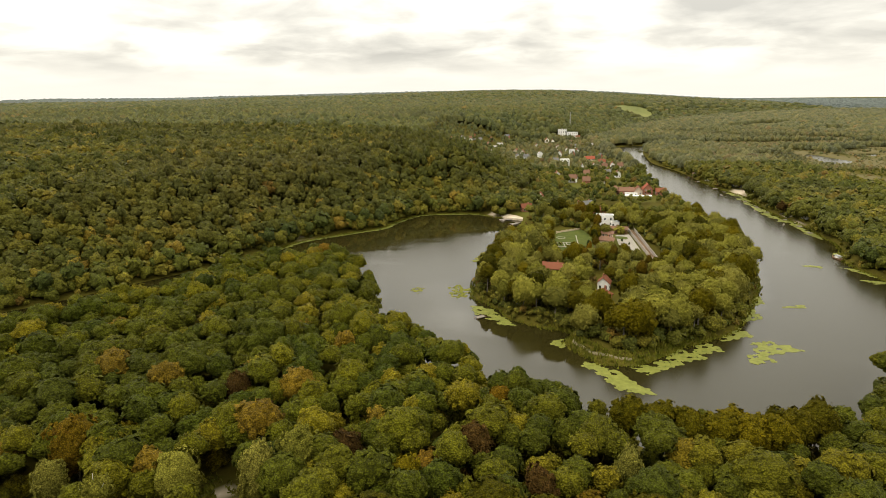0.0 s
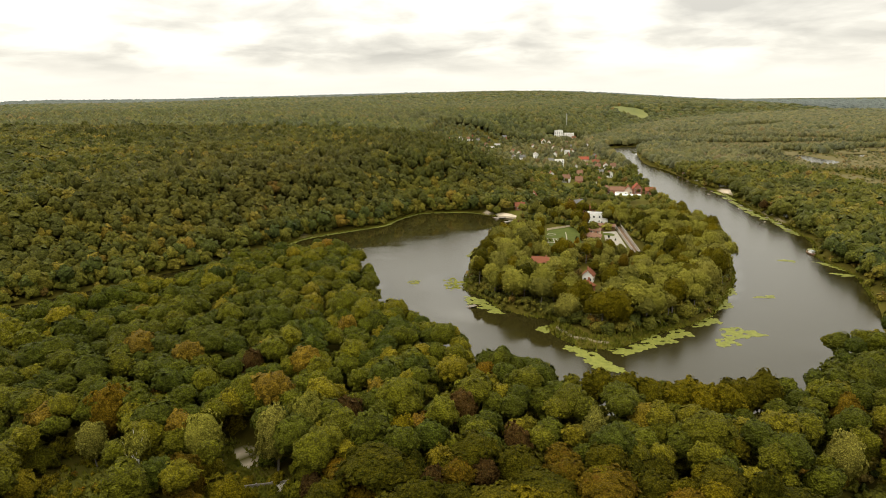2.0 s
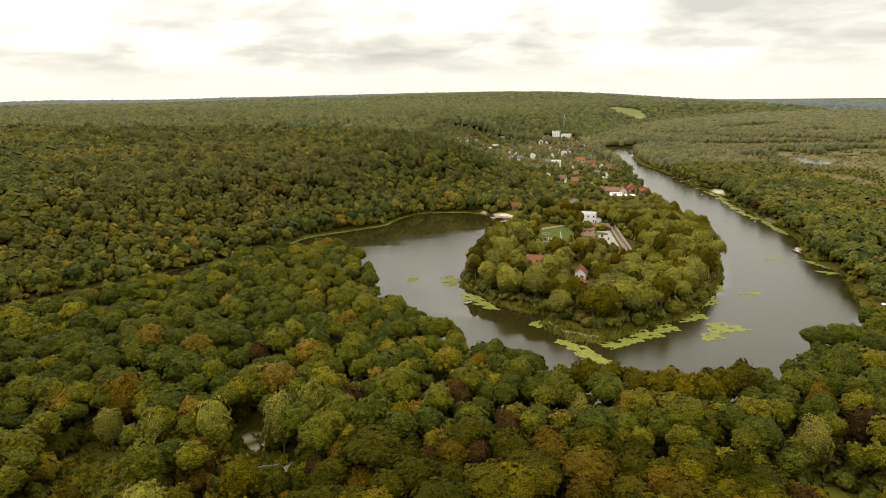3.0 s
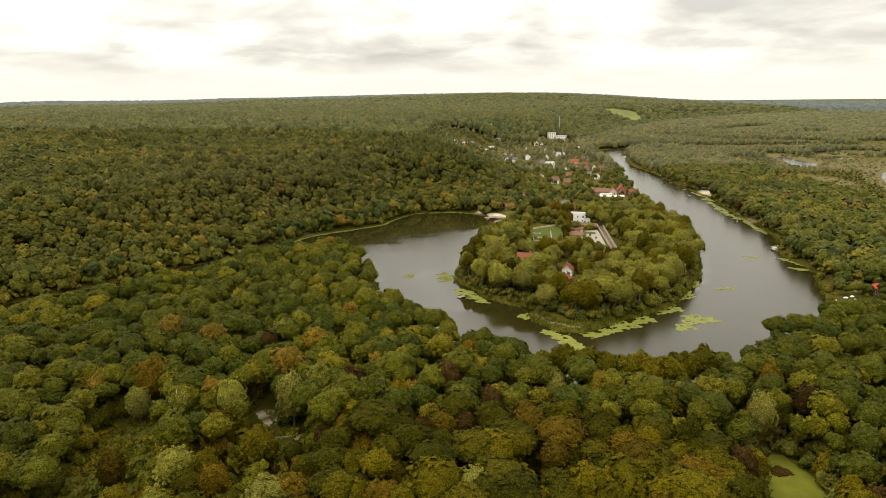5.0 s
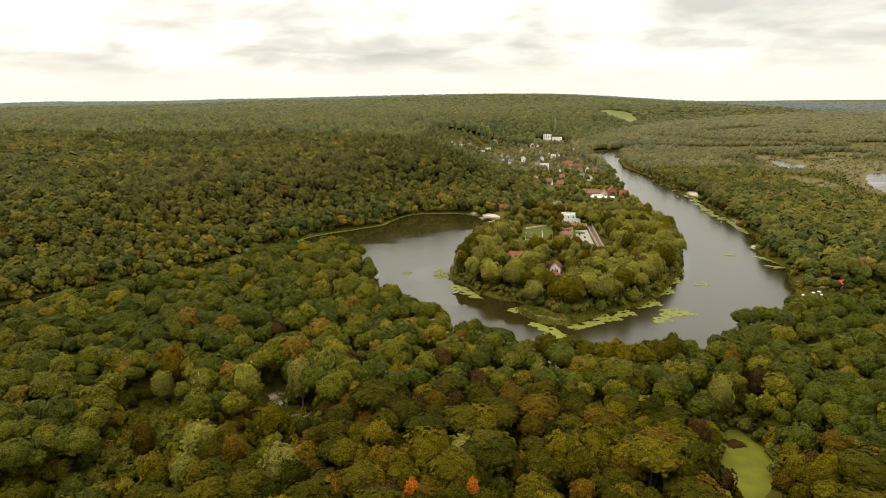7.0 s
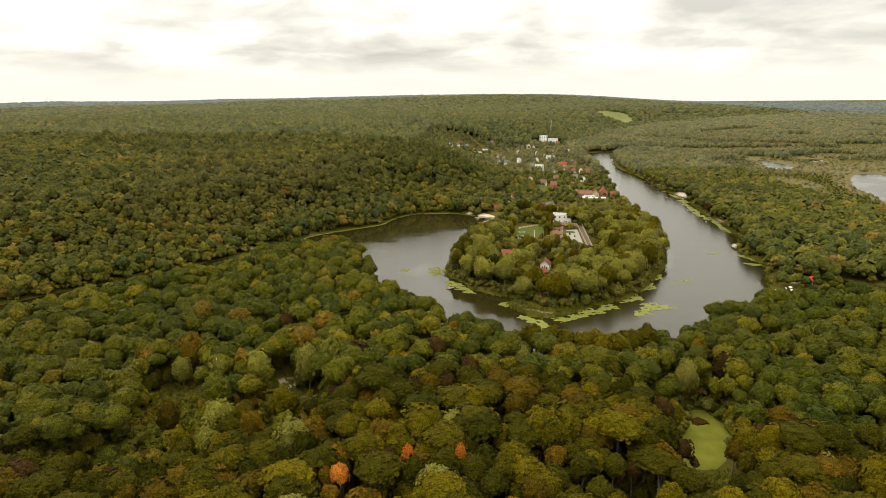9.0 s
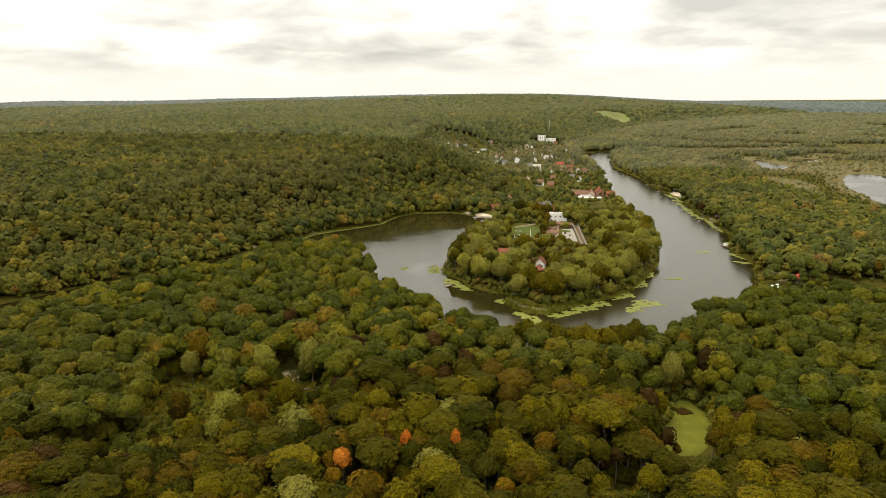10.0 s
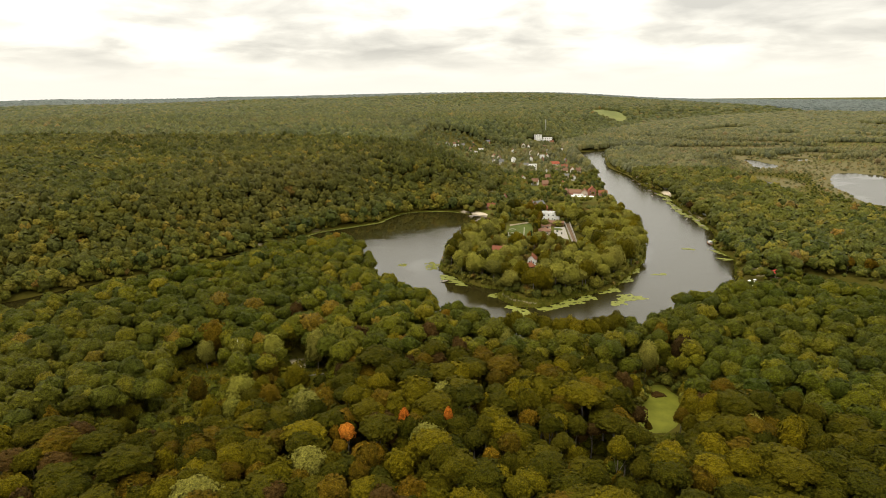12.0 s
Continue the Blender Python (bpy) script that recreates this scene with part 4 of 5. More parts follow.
# ---- the peninsula's trees ----
for kind, lobes, tall, taper, rad, whole, leaf, label in (
        ("thuja", 26, 2.6, 0.45, 1.1, 5.6, "spruce", "narrow dark thuja clipped to a column beside the lawn"),
        ("spruce_tree", 30, 1.9, 0.55, 2.6, 11.0, "spruce", "dark pointed spruce in the gardens of the peninsula"),
        ("poplar_tree", 34, 1.7, 0.28, 3.1, 17.0, "olive", "slim olive poplar on the wooded peninsula")):
    made = []
    for v in range(3):
        V, F = crown_shape(rng, lobes // 2, 0.38, 90, 0.15, tall, taper, 0.05, low=-0.75, level=1, sprays=60)
        V = V * rad + [0, 0, whole - rad * tall * 1.02]
        crown = raw_mesh("crown", V, F, [LEAF[leaf]], flat=False)
        V, F = trunk_shape(rng, whole * 0.6, 0.12 + whole * 0.011, rad * 0.3, 2)
        made.append((crown, raw_mesh("trunk", V, F, [M_BARK])))
    SHAPES[kind] = made
    KINDS[kind] = (label,)

OPEN = [(85, 322, 9, 13), (45, 343, 12, 17), (121, 440, 17, 15), (80.6, 428.8, 13, 12), (69.3, 364, 11, 10), (82.6, 390.3, 12, 8), (84.5, 365.8, 12, 30), (93, 372.4, 7, 42), (33.2, 307.6, 10, 9), (54.1, 277.3, 10, 13), (52.3, 264.1, 10, 11), (52.3, 248.9, 9, 12), (82.4, 461.6, 10, 7), (117.5, 453.9, 9, 7),
        (131.7, 446.4, 10, 7), (76.7, 479.5, 9, 7), (50.3, 382, 15, 38), (55.1, 301.8, 6, 14), (49.4, 240.4, 5, 10), (48.5, 206.3, 16, 7), (23.6, 461.9, 14, 10), (14.1, 443.2, 14, 14), (127.7, 525, 30, 18), (42.6, 516.2, 6, 6), (36.1, 214.9, 8, 9),
        (21.8, 300.1, 7, 12), (88.3, 350.7, 6, 12), (67.4, 345.2, 10, 14), (78.7, 411, 12, 14), (32.3, 295.3, 10, 13), (52.3, 261.2, 7, 21), (84.5, 341.3, 9, 16), (46.5, 345.3, 14, 16), (95.9, 350.7, 5, 22)]


def built_on(x, y):
    out = np.zeros(x.shape, bool)
    for cx, cy, rx, ry in OPEN:
        out |= np.hypot((x - cx) / rx, (y - cy) / ry) < 1
    return out


px_, py_ = scatter(-16, 170, 198, 450, 7.6, 41)
pd_ = shore(px_, py_)
ok = (pd_ > 3.0) & on_point(px_, py_) & ~built_on(px_, py_)
px_, py_, pd_ = px_[ok], py_[ok], pd_[ok]
pr = random.Random(5)
PLABEL = {"birch": "pale green tree on the wooded peninsula", "oak": "broad green tree on the wooded peninsula", "willow": "grey-green willow leaning over the bank of the peninsula", "lime": "yellow-green tree on the wooded peninsula",
          "olive": "olive-leaved tree on the wooded peninsula", "dark": "dark green tree on the wooded peninsula", "ochre": "golden autumn tree on the wooded peninsula"}
pz_ = ground_z(px_, py_)
for x, y, d, z in zip(px_, py_, pd_, pz_):
    leaf = pr.choice(["oak", "willow", "willow", "willow", "willow", "birch", "birch", "birch", "lime", "lime", "lime"])
    if x < 22 and pr.random() < 0.45:
        leaf = pr.choice(["lime", "willow", "birch", "birch", "oak"])
    if x > 95 and pr.random() < 0.3:
        leaf = pr.choice(["oak", "lime", "birch"])
    inner = (24 < x < 100 and y > 272) or y > 400
    if inner and pr.random() < 0.14:
        tree(pr.choice(["spruce_tree", "poplar_tree"]), x, y, pr.uniform(0.6, 0.95), 1.0, pr.randrange(3), group="trees of the peninsula", z=z, turn=pr.uniform(0, 6.28))
        continue
    kind = pr.choice(["willow_tree", "linden_tree", "oak_tree", "elm_tree"])
    s = pr.uniform(0.72, 0.98) * (0.72 if inner else 1.0) * (0.86 if d < 6 else 1.0)
    tree(kind, x, y, s, pr.uniform(1.1, 1.5), pr.randrange(3), PLABEL[leaf], "trees of the peninsula", leaf, z=z, light=True, turn=pr.uniform(0, 6.28))
for i in range(9):
    tree("thuja", 66 + i * 2.2, 441 - i * 0.25, pr.uniform(0.8, 1.1), 1.0, i % 3, group="thujas by the lawn", turn=i)
for x, y, s in ((82.6, 377, 0.5), (85.4, 369.5, 0.4), (80.7, 363.9, 0.45), (58.9, 358.3, 0.9), (59.8, 365.8, 0.8), (45.6, 345.2, 1.0), (42.7, 339.5, 0.9), (61.7, 282.8, 0.9), (60.8, 273.4, 1.0)):
    tree("thuja", x, y, s, 1.3, int(x) % 3, group="thujas by the lawn", turn=x)

for x, y, s, w, leaf in ((36, 361, 0.66, 1.2, "lime"), (34.5, 371, 0.72, 1.1, "birch"), (37.5, 381, 0.74, 1.0, "lime"), (40, 391, 0.70, 1.0, "willow"), (62.5, 360, 0.5, 1.0, "oak"), (63.5, 368, 0.58, 1.0, "dark"), (62, 352, 0.5, 1.1, "olive"),
                         (56, 338, 0.55, 0.7, "ochre"), (101.5, 345, 0.72, 1.0, "birch"), (103.5, 360, 0.74, 1.0, "lime"), (103, 376, 0.72, 1.0, "birch"), (64, 430, 0.9, 1.1, "olive"), (46, 436, 0.9, 1.2, "dark"), (38, 432, 0.85, 1.1, "willow"), (52, 445, 0.9, 1.1, "dark")):
    tree("linden_tree", x, y, s, w, int(x) % 3, PLABEL[leaf], "trees of the peninsula", leaf, turn=y, light=True)

# trees that stand out on the far bank
for x, y, s, w, leaf, label in ((222.5, 472.7, 0.62, 1.5, "brown", "rusty brown tree on the far river bank"), (253.2, 506.9, 0.62, 1.4, "ochre", "ochre autumn tree on the far river bank"),
                                (223.7, 402.8, 0.60, 1.5, "ochre", "yellow autumn tree on the far river bank"), (225.8, 367.3, 0.66, 1.0, "ochre", "yellow autumn tree on the far river bank"),
                                (253.4, 329.7, 0.66, 1.1, "lime", "yellow-green tree on the far river bank"), (269.3, 340.8, 0.66, 1.2, "lime", "yellow-green tree on the far river bank"),
                                (264.1, 571.7, 0.66, 1.2, "birch", "pale green willow on the far river bank"), (214.5, 359.8, 0.62, 1.2, "birch", "pale green willow on the far river bank"),
                                (212.7, 346.7, 0.55, 1.3, "willow", "grey-green willow on the far river bank"), (248.6, 342.8, 0.68, 1.1, "birch", "pale green willow on the far river bank"),
                                (275.1, 325.8, 0.66, 1.1, "brown", "rusty brown tree on the far river bank"), (219.6, 282.9, 0.62, 1.2, "willow", "grey-green willow on the far river bank"),
                                (336.9, 374.2, 0.7, 1.2, "lime", "yellow-green tree on the far river bank"), (233, 440, 0.6, 1.2, "birch", "pale green willow on the far river bank"),
                                (229.9, 486.6, 0.6, 1.2, "willow", "grey-green willow on the far river bank"), (214.7, 323.3, 0.5, 1.3, "ochre", "yellow autumn tree on the far river bank"),
                                (262, 300, 0.62, 1.2, "ochre", "yellow autumn tree beyond the creek"), (256, 268, 0.66, 1.3, "ochre", "yellow autumn tree beyond the creek"), (266, 262, 0.7, 1.3, "ochre", "golden autumn tree beyond the creek"),
                                (250, 300, 0.55, 1.2, "brown", "rusty brown tree on the far river bank"), (238, 395, 0.6, 1.2, "ochre", "yellow autumn tree on the far river bank"), (231, 292, 0.62, 1.5, "willow", "grey-green willow leaning over the creek"),
                                (224, 298, 0.58, 1.5, "willow", "grey-green willow leaning over the creek"), (222, 318, 0.55, 1.4, "willow", "grey-green willow leaning over the creek"), (276, 300, 0.66, 1.2, "lime", "yellow-green tree on the far river bank"), (247, 420, 0.6, 1.0, "ochre", "golden autumn tree on the far river bank")):
    tree("elm_tree", x, y, s, w, int(x) % 3, label, "trees of the far bank", leaf, turn=x, light=True)

# a white-trunked birch by the clearing
made = []
V, F = crown_shape(rng, 14, 0.24, 150, 0.09, 1.5, 0.25, 0.1, core=0.3, low=-0.4, rough=1.0, level=2, sprays=420)
made.append((raw_mesh("crown", V * 4.0 + [0, 0, 15.5], F, [LEAF["birch"]]),))
V, F = trunk_shape(rng, 20.0, 0.34, 2.4, 7)
SHAPES["birch_tree"] = [(made[0][0], raw_mesh("trunk", V, F, [M_BIRCH]))]
KINDS["birch_tree"] = ("pale green birch with a bare white trunk beside the clearing",)
tree("birch_tree", -81.2, 103.0, 1.0, 1.0, 0)

# ---- shore growth ----
def along(line, step, closed=False):
    out = []
    for a, b in zip(line, line[1:]):
        n = max(1, int(np.hypot(*(b - a)) / step))
        for k in range(n):
            out.append((a + (b - a) * k / n, unit(np.array([-(b - a)[1], (b - a)[0]]))))
    return out


br = np.random.default_rng(51)
spots = []
for line, step, lo, hi in ((curve(POINT, 3, False), 3.2, 0.30, 0.85), (curve(BANK_WEST[8:], 3, False), 3.6, 0.4, 1.0), (curve(BANK_NORTH, 3, False), 2.8, 0.7, 2.2),
                           (curve(BANK_EAST[:18], 3, False), 3.6, 0.5, 1.5), (curve(SHORE_NEAR[3:], 3, False), 3.4, 0.8, 1.7)):
    for p, side in along(line, step):
        for inward in (2.5, 6.0, -2.5, -6.0) + ((10.0, 14.0, -10.0, -14.0) if hi == 1.7 else ()):
            w = p + br.normal(0, 1.2, 2) + side * inward
            spots.append((w[0], w[1], br.uniform(lo, hi)))
spots = np.array(spots)
sandy = cover(spots[:, 0], spots[:, 1], shore(spots[:, 0], spots[:, 1]), hill(spots[:, 0], spots[:, 1]))[2]
spots = spots[(sandy < 0.25) & (shore(spots[:, 0], spots[:, 1]) > 1.2) & (br.random(len(spots)) < 0.8) & ~built_on(spots[:, 0], spots[:, 1])]
bx = spots[~((spots[:, 0] > 28) & (spots[:, 0] < 74) & (spots[:, 1] < 228))]
bz = ground_z(bx[:, 0], bx[:, 1])
woods("shore_bushes", list(zip(bx[:, 0], bx[:, 1], bz, bx[:, 2])), BARE, 2.3, 4.2, M_WOODS, "yellowing bushes and willows crowding the water's edge", 52, lambda x, y, r: r.beta(3.0, 2.2) * 0.9)


ux, uy = scatter(-14, 168, 200, 450, 4.6, 44)
ud = shore(ux, uy)
ok = (ud > 2.5) & on_point(ux, uy) & ~built_on(ux, uy)
woods("undergrowth", lay(ux[ok], uy[ok], ground_z(ux[ok], uy[ok]), 0.6, 2.0, 45), BUSH, 2.1, 3.2, M_WOODS, "bushes and saplings filling the wood on the peninsula", 46, lambda x, y, r: r.beta(2.2, 2.4))
ux, uy = scatter(-170, 150, 0, 184, 7.6, 65)
ok = (np.hypot((ux + 99) / 12, (uy - 100) / 24) > 1) & (np.hypot((ux + 53) / 9, (uy - 108) / 11) > 1) & (np.hypot((ux + 64) / 5, (uy - 121) / 11) > 1) & (shore(ux, uy) > 3) & (np.hypot((ux - 86) / 12, (uy - 82) / 34) > 1) & in_valley(ux, uy, 2)
woods("understorey", lay(ux[ok], uy[ok], ground_z(ux[ok], uy[ok]), 0.7, 1.4, 66), FAR, 3.4, 6.0, M_NEARWOODS, "hazel and saplings growing under the tall forest trees", 67, lambda x, y, r: r.beta(2.0, 2.2))
ux, uy = scatter(104, 182, 1110, 1184, 5.5, 76)
ok = np.hypot(ux - 142, uy - 1146) < 34
woods("slope_scrub", lay(ux[ok], uy[ok], ground_z(ux[ok], uy[ok]), 0.5, 1.5, 77), NUB, 2.2, 2.2, M_WOODS, "garden bushes on the slope below the white buildings", 78, lambda x, y, r: r.beta(1.6, 2.2))
ux, uy = scatter(330, 860, 480, 1320, 8.5, 72)
ud, uh = shore(ux, uy), hill(ux, uy)
fen = cover(ux, uy, ud, uh, 0.0)[1] + cover(ux, uy, ud, uh, 0.0)[0]
ok = (fen > 0.3) & (ud > 5) & (np.random.default_rng(73).random(len(ux)) < 0.9)
woods("fen_scrub", lay(ux[ok], uy[ok], ground_z(ux[ok], uy[ok]), 0.4, 1.1, 74), NUB, 2.6, 1.5, M_FENS, "reed tussocks and low scrub round the ponds", 75, lambda x, y, r: r.beta(1.6, 1.6))
ux, uy = scatter(-420, 30, 150, 600, 7.4, 68)
uh = hill(ux, uy)
ok = (uh > -10) & (uh < 75) & (shore(ux, uy) > 4) & (cover(ux, uy, shore(ux, uy), uh, 0.0)[2] < 0.15)
woods("hillside_thicket", lay(ux[ok], uy[ok], ground_z(ux[ok], uy[ok]), 0.8, 1.6, 69), BUSH, 4.2, 7.5, M_PINES, "thicket and young trees filling the steep foot of the hillside", 70, lambda x, y, r: r.beta(3.0, 2.0))
ux, uy = scatter(-118, -44, 70, 132, 3.8, 57)
ok = ((np.hypot((ux + 98) / 14, (uy - 98) / 28) < 1) | (np.hypot((ux + 53) / 10, (uy - 105) / 9) < 1)) & (cover(ux, uy, 9.0, -99.0)[2] < 0.1) & (np.random.default_rng(58).random(len(ux)) < 0.85)
woods("clearing_bushes", lay(ux[ok], uy[ok], ground_z(ux[ok], uy[ok]), 0.4, 1.2, 59), FAR, 1.9, 2.1, M_NEARWOODS, "low bushes and saplings scattered over the clearing", 60, lambda x, y, r: r.beta(2.4, 2.0))
ux, uy = scatter(40, 130, 60, 135, 3.2, 47)
ud = shore(ux, uy)
ok = (ud > 0.2) & (np.hypot(ux - 92, uy - 99) < 34) & (np.hypot(ux - 84, uy - 74) > 18)
woods("pond_thicket", lay(ux[ok], uy[ok], ground_z(ux[ok], uy[ok]), 0.5, 1.7, 48), BUSH, 2.0, 3.6, M_WOODS, "dense thicket round the duckweed pond", 49, lambda x, y, r: r.beta(2.0, 2.6))


def blades(name, places, tall, mat, label, seed):
    r = np.random.default_rng(seed)
    P = np.array(places)
    n = len(P)
    a = r.uniform(0, 6.28, n)
    side = np.stack([np.cos(a), np.sin(a), np.zeros(n)], -1) * r.uniform(0.25, 0.55, (n, 1))
    lean = np.stack([r.normal(0, 0.35, n), r.normal(0, 0.35, n), tall * r.uniform(0.6, 1.15, n)], -1)
    V = np.stack([P - side, P + side, P + lean], 1).reshape(-1, 3)
    return tagged(new(name, raw_mesh(name, V, np.arange(3 * n).reshape(-1, 3), [mat])), label, "reeds", kind="stuff")


rx_, ry_ = br.uniform(24, 90, 6000), br.uniform(206, 240, 6000)
rd_ = shore(rx_, ry_)
ok = (rd_ > -0.6) & (rd_ < 7)
rx_, ry_ = rx_[ok], ry_[ok]
blades("reed_bed", np.stack([rx_, ry_, np.maximum(ground_z(rx_, ry_), -0.1)], -1), 1.5, M_REED, "pale green reeds on the tip of the peninsula", 53)
strip = []
for line, k in ((curve(BANK_NORTH[:13], 3, False), 5), (curve(POINT, 3, False), 5), (curve(BANK_WEST[10:], 3, False), 5), (curve(BANK_EAST[:16], 3, False), 4)):
    for p, side in along(line, 1.0):
        for _ in range(k):
            q = p + br.normal(0, 0.9, 2)
            strip.append((q[0], q[1], 0.0))
blades("reed_fringe", strip, 1.2, M_REED, "thin fringe of reeds along the banks", 54)
cl = []
for cx, cy, ax, ay, tn in CLEARINGS[:5]:
    u, v = br.normal(0, 0.45, 1400) * ax, br.normal(0, 0.45, 1400) * ay
    c, s = math.cos(radians(tn)), math.sin(radians(tn))
    cl += list(zip(cx + u * c - v * s, cy + u * s + v * c))
cl = np.array(cl)
cl = cl[(shore(cl[:, 0], cl[:, 1]) > 0.5) & (cover(cl[:, 0], cl[:, 1], 9.0, -99.0)[2] < 0.25)]
blades("clearing_grass", np.stack([cl[:, 0], cl[:, 1], ground_z(cl[:, 0], cl[:, 1])], -1), 0.9, M_REED, "rank grass and nettles in the forest clearings", 55)

# ---- lily pads and duckweed ----
PADS = [(37, 203, 5, 3.0, -50), (41, 198, 7, 3.6, -55), (44, 192, 6, 3.6, -50), (48, 188, 5, 2.4, -40), (56, 203, 5.5, 3.0, 10), (63, 207, 4.5, 2.6, 20), (71, 214, 6.5, 4.6, 20), (82, 221, 6, 3.4, 30), (98, 236, 7.5, 3.8, 42),
        (113, 257, 7, 3.0, 55), (123, 276, 6, 2.6, 58), (133, 300, 6, 1.8, 65), (107, 223, 8, 5.4, 15), (98, 213, 4.5, 3.4, 30), (138, 270, 4.5, 1.6, 10), (-4, 258, 6, 4.0, -40), (2, 250, 5, 3.2, -45), (6, 244, 3.5, 2.6, -30),
        (27, 224, 4.0, 2.6, 60), (178, 335, 4.5, 2.0, -20), (207, 362, 3.5, 3, 0), (199, 326, 8, 3.2, -40), (195, 308, 5, 2.6, -20), (202, 318, 5, 2.6, -30), (236, 352, 4, 10, 0), (231, 335, 4, 9, -10), (234, 368, 3, 5, 0)]

ALGAE = [(-15, 283, 6, 9, 10), (-4, 345, 5, 12, -15), (-3, 320, 3, 6, 0), (-37, 285, 3, 4, 0)]


def pads(cx, cy, a, b, turn, seed, mat=M_PAD, z=0.03, size=0.55, fill=5.5):
    r = np.random.default_rng(seed)
    n = int(min(1500, a * b * math.pi * fill))
    t, q = r.uniform(0, 6.28, n), np.sqrt(r.random(n))
    edge = 1 + 0.28 * np.sin(3 * t + seed) + 0.18 * np.sin(7 * t + 2 * seed)
    u, v = a * q * edge * np.cos(t), b * q * edge * np.sin(t)
    hole = (np.sin(u * 0.9 + seed) + np.sin(v * 1.4 + 2 * seed)) < -1.05
    u, v = u[~hole], v[~hole]
    c, s = math.cos(radians(turn)), math.sin(radians(turn))
    X, Y = cx + u * c - v * s, cy + u * s + v * c
    wet = shore(X, Y) < 0.4
    X, Y = X[wet], Y[wet]
    n = len(X)
    if n < 3:
        return
    k = np.arange(6) / 6 * 2 * math.pi
    rad = size * r.uniform(0.6, 1.5, (n, 1)) * r.uniform(0.8, 1.2, (n, 6))
    V = np.stack([X[:, None] + rad * np.cos(k), Y[:, None] + rad * np.sin(k), z + r.uniform(0, 0.05, (n, 1)) + 0 * rad], -1).reshape(-1, 3)
    F = np.arange(6 * n).reshape(-1, 6)
    tagged(new("lily_pads", raw_mesh("lily_pads", V, F, [mat])), "yellow-green raft of lily pads floating on the river", "water plants", "lily rafts", kind="stuff")


for i, p in enumerate(PADS):
    pads(*p, seed=60 + i)
for i, p in enumerate(ALGAE):
    pads(*p, seed=90 + i, mat=M_WEED, size=0.42, fill=2.4)
i = 0
for p, side in along(curve(BANK_EAST[8:14], 3, False), 12.0):
    i += 1
    q = p - np.array([abs(side[0]), 0]) * br.uniform(2, 7)
    pads(q[0], q[1], br.uniform(2.0, 4.5), br.uniform(5, 9), 0, 100 + i, size=0.62, fill=3.0)
for p, side in along(curve(BANK_NORTH[2:13], 3, False), 12.0):
    i += 1
    q = p + np.array([1.2, -1.2])
    a = math.degrees(math.atan2(-side[0], side[1]))
    pads(q[0], q[1], 7.0, br.uniform(1.2, 2.2), a, 200 + i, size=0.5, fill=3.2)

bm = bmesh.new()
bm.faces.new([bm.verts.new((x, y, 0.04)) for x, y in curve(DUCK, 3) + unit(curve(DUCK, 3) - [90, 97]) * 0.8])
me = bpy.data.meshes.new("duckweed")
bm.to_mesh(me)
me.materials.append(M_WEED)
tagged(new("duckweed", me), "still pond covered all over with pale green duckweed", "water plants", kind="stuff")
V, F = crown_shape(rng, 14, 0.3, 60, 0.2, 0.32, 0.0, core=0.9, low=0.0, level=2, sprays=30)
tagged(new("pond_islet", raw_mesh("pond_islet", V * [3.4, 2.6, 2.6] + [91.2, 106.5, 0.1], F, [LEAF["brown"]])), "small dark earthen islet in the duckweed pond", "islet")

# ---- buildings ----
def part(name, bm, mat, parent, label=""):
    me = bpy.data.meshes.new(name)
    bmesh.ops.recalc_face_normals(bm, faces=bm.faces)
    bm.to_mesh(me)
    bm.free()
    me.materials.append(mat)
    ob = new(name, me)
    ob.parent = parent
    return tagged(ob, label)


def box(bm, x0, x1, y0, y1, z0, z1):
    v = [bm.verts.new(p) for p in ((x0, y0, z0), (x1, y0, z0), (x1, y1, z0), (x0, y1, z0), (x0, y0, z1), (x1, y0, z1), (x1, y1, z1), (x0, y1, z1))]
    for f in ((0, 3, 2, 1), (4, 5, 6, 7), (0, 1, 5, 4), (1, 2, 6, 5), (2, 3, 7, 6), (3, 0, 4, 7)):
        bm.faces.new([v[i] for i in f])
    return bm


def cube(*a):
    return box(bmesh.new(), *a)


def root_at(name, x, y, turn, label, category, group="", z=None):
    ob = new(name)
    ob.empty_display_size = 1.0
    ob.matrix_world = pose(x, y, gz(x, y) if z is None else z, 0, 0, turn)
    return tagged(ob, label, category, group)


def gable_walls(w, d, h, rise):
    """Walls with a gable at each end of the ridge, which runs along x."""
    bm = bmesh.new()
    ends = []
    for x in (-w / 2, w / 2):
        ends.append([bm.verts.new(p) for p in ((x, -d / 2, -1.2), (x, d / 2, -1.2), (x, d / 2, h), (x, 0, h + rise), (x, -d / 2, h))])
    bm.faces.new(ends[0])
    bm.faces.new(ends[1][::-1])
    for i in range(5):
        bm.faces.new((ends[0][i], ends[1][i], ends[1][(i + 1) % 5], ends[0][(i + 1) % 5]))
    return bm


def gable_roof(w, d, h, rise, out=0.5, thick=0.18):
    bm = bmesh.new()
    e = rise * (out / (d / 2))
    rows = []
    for x in (-w / 2 - out, w / 2 + out):
        low, top = h - e, h + rise
        rows.append([bm.verts.new(p) for p in ((x, -d / 2 - out, low), (x, 0, top), (x, d / 2 + out, low), (x, d / 2 + out, low + thick), (x, 0, top + thick), (x, -d / 2 - out, low + thick))])
    for i in range(6):
        bm.faces.new((rows[0][i], rows[1][i], rows[1][(i + 1) % 6], rows[0][(i + 1) % 6]))
    for r in rows:
        bm.faces.new((r[0], r[1], r[4], r[5]))
        bm.faces.new((r[1], r[2], r[3], r[4]))
    return bm


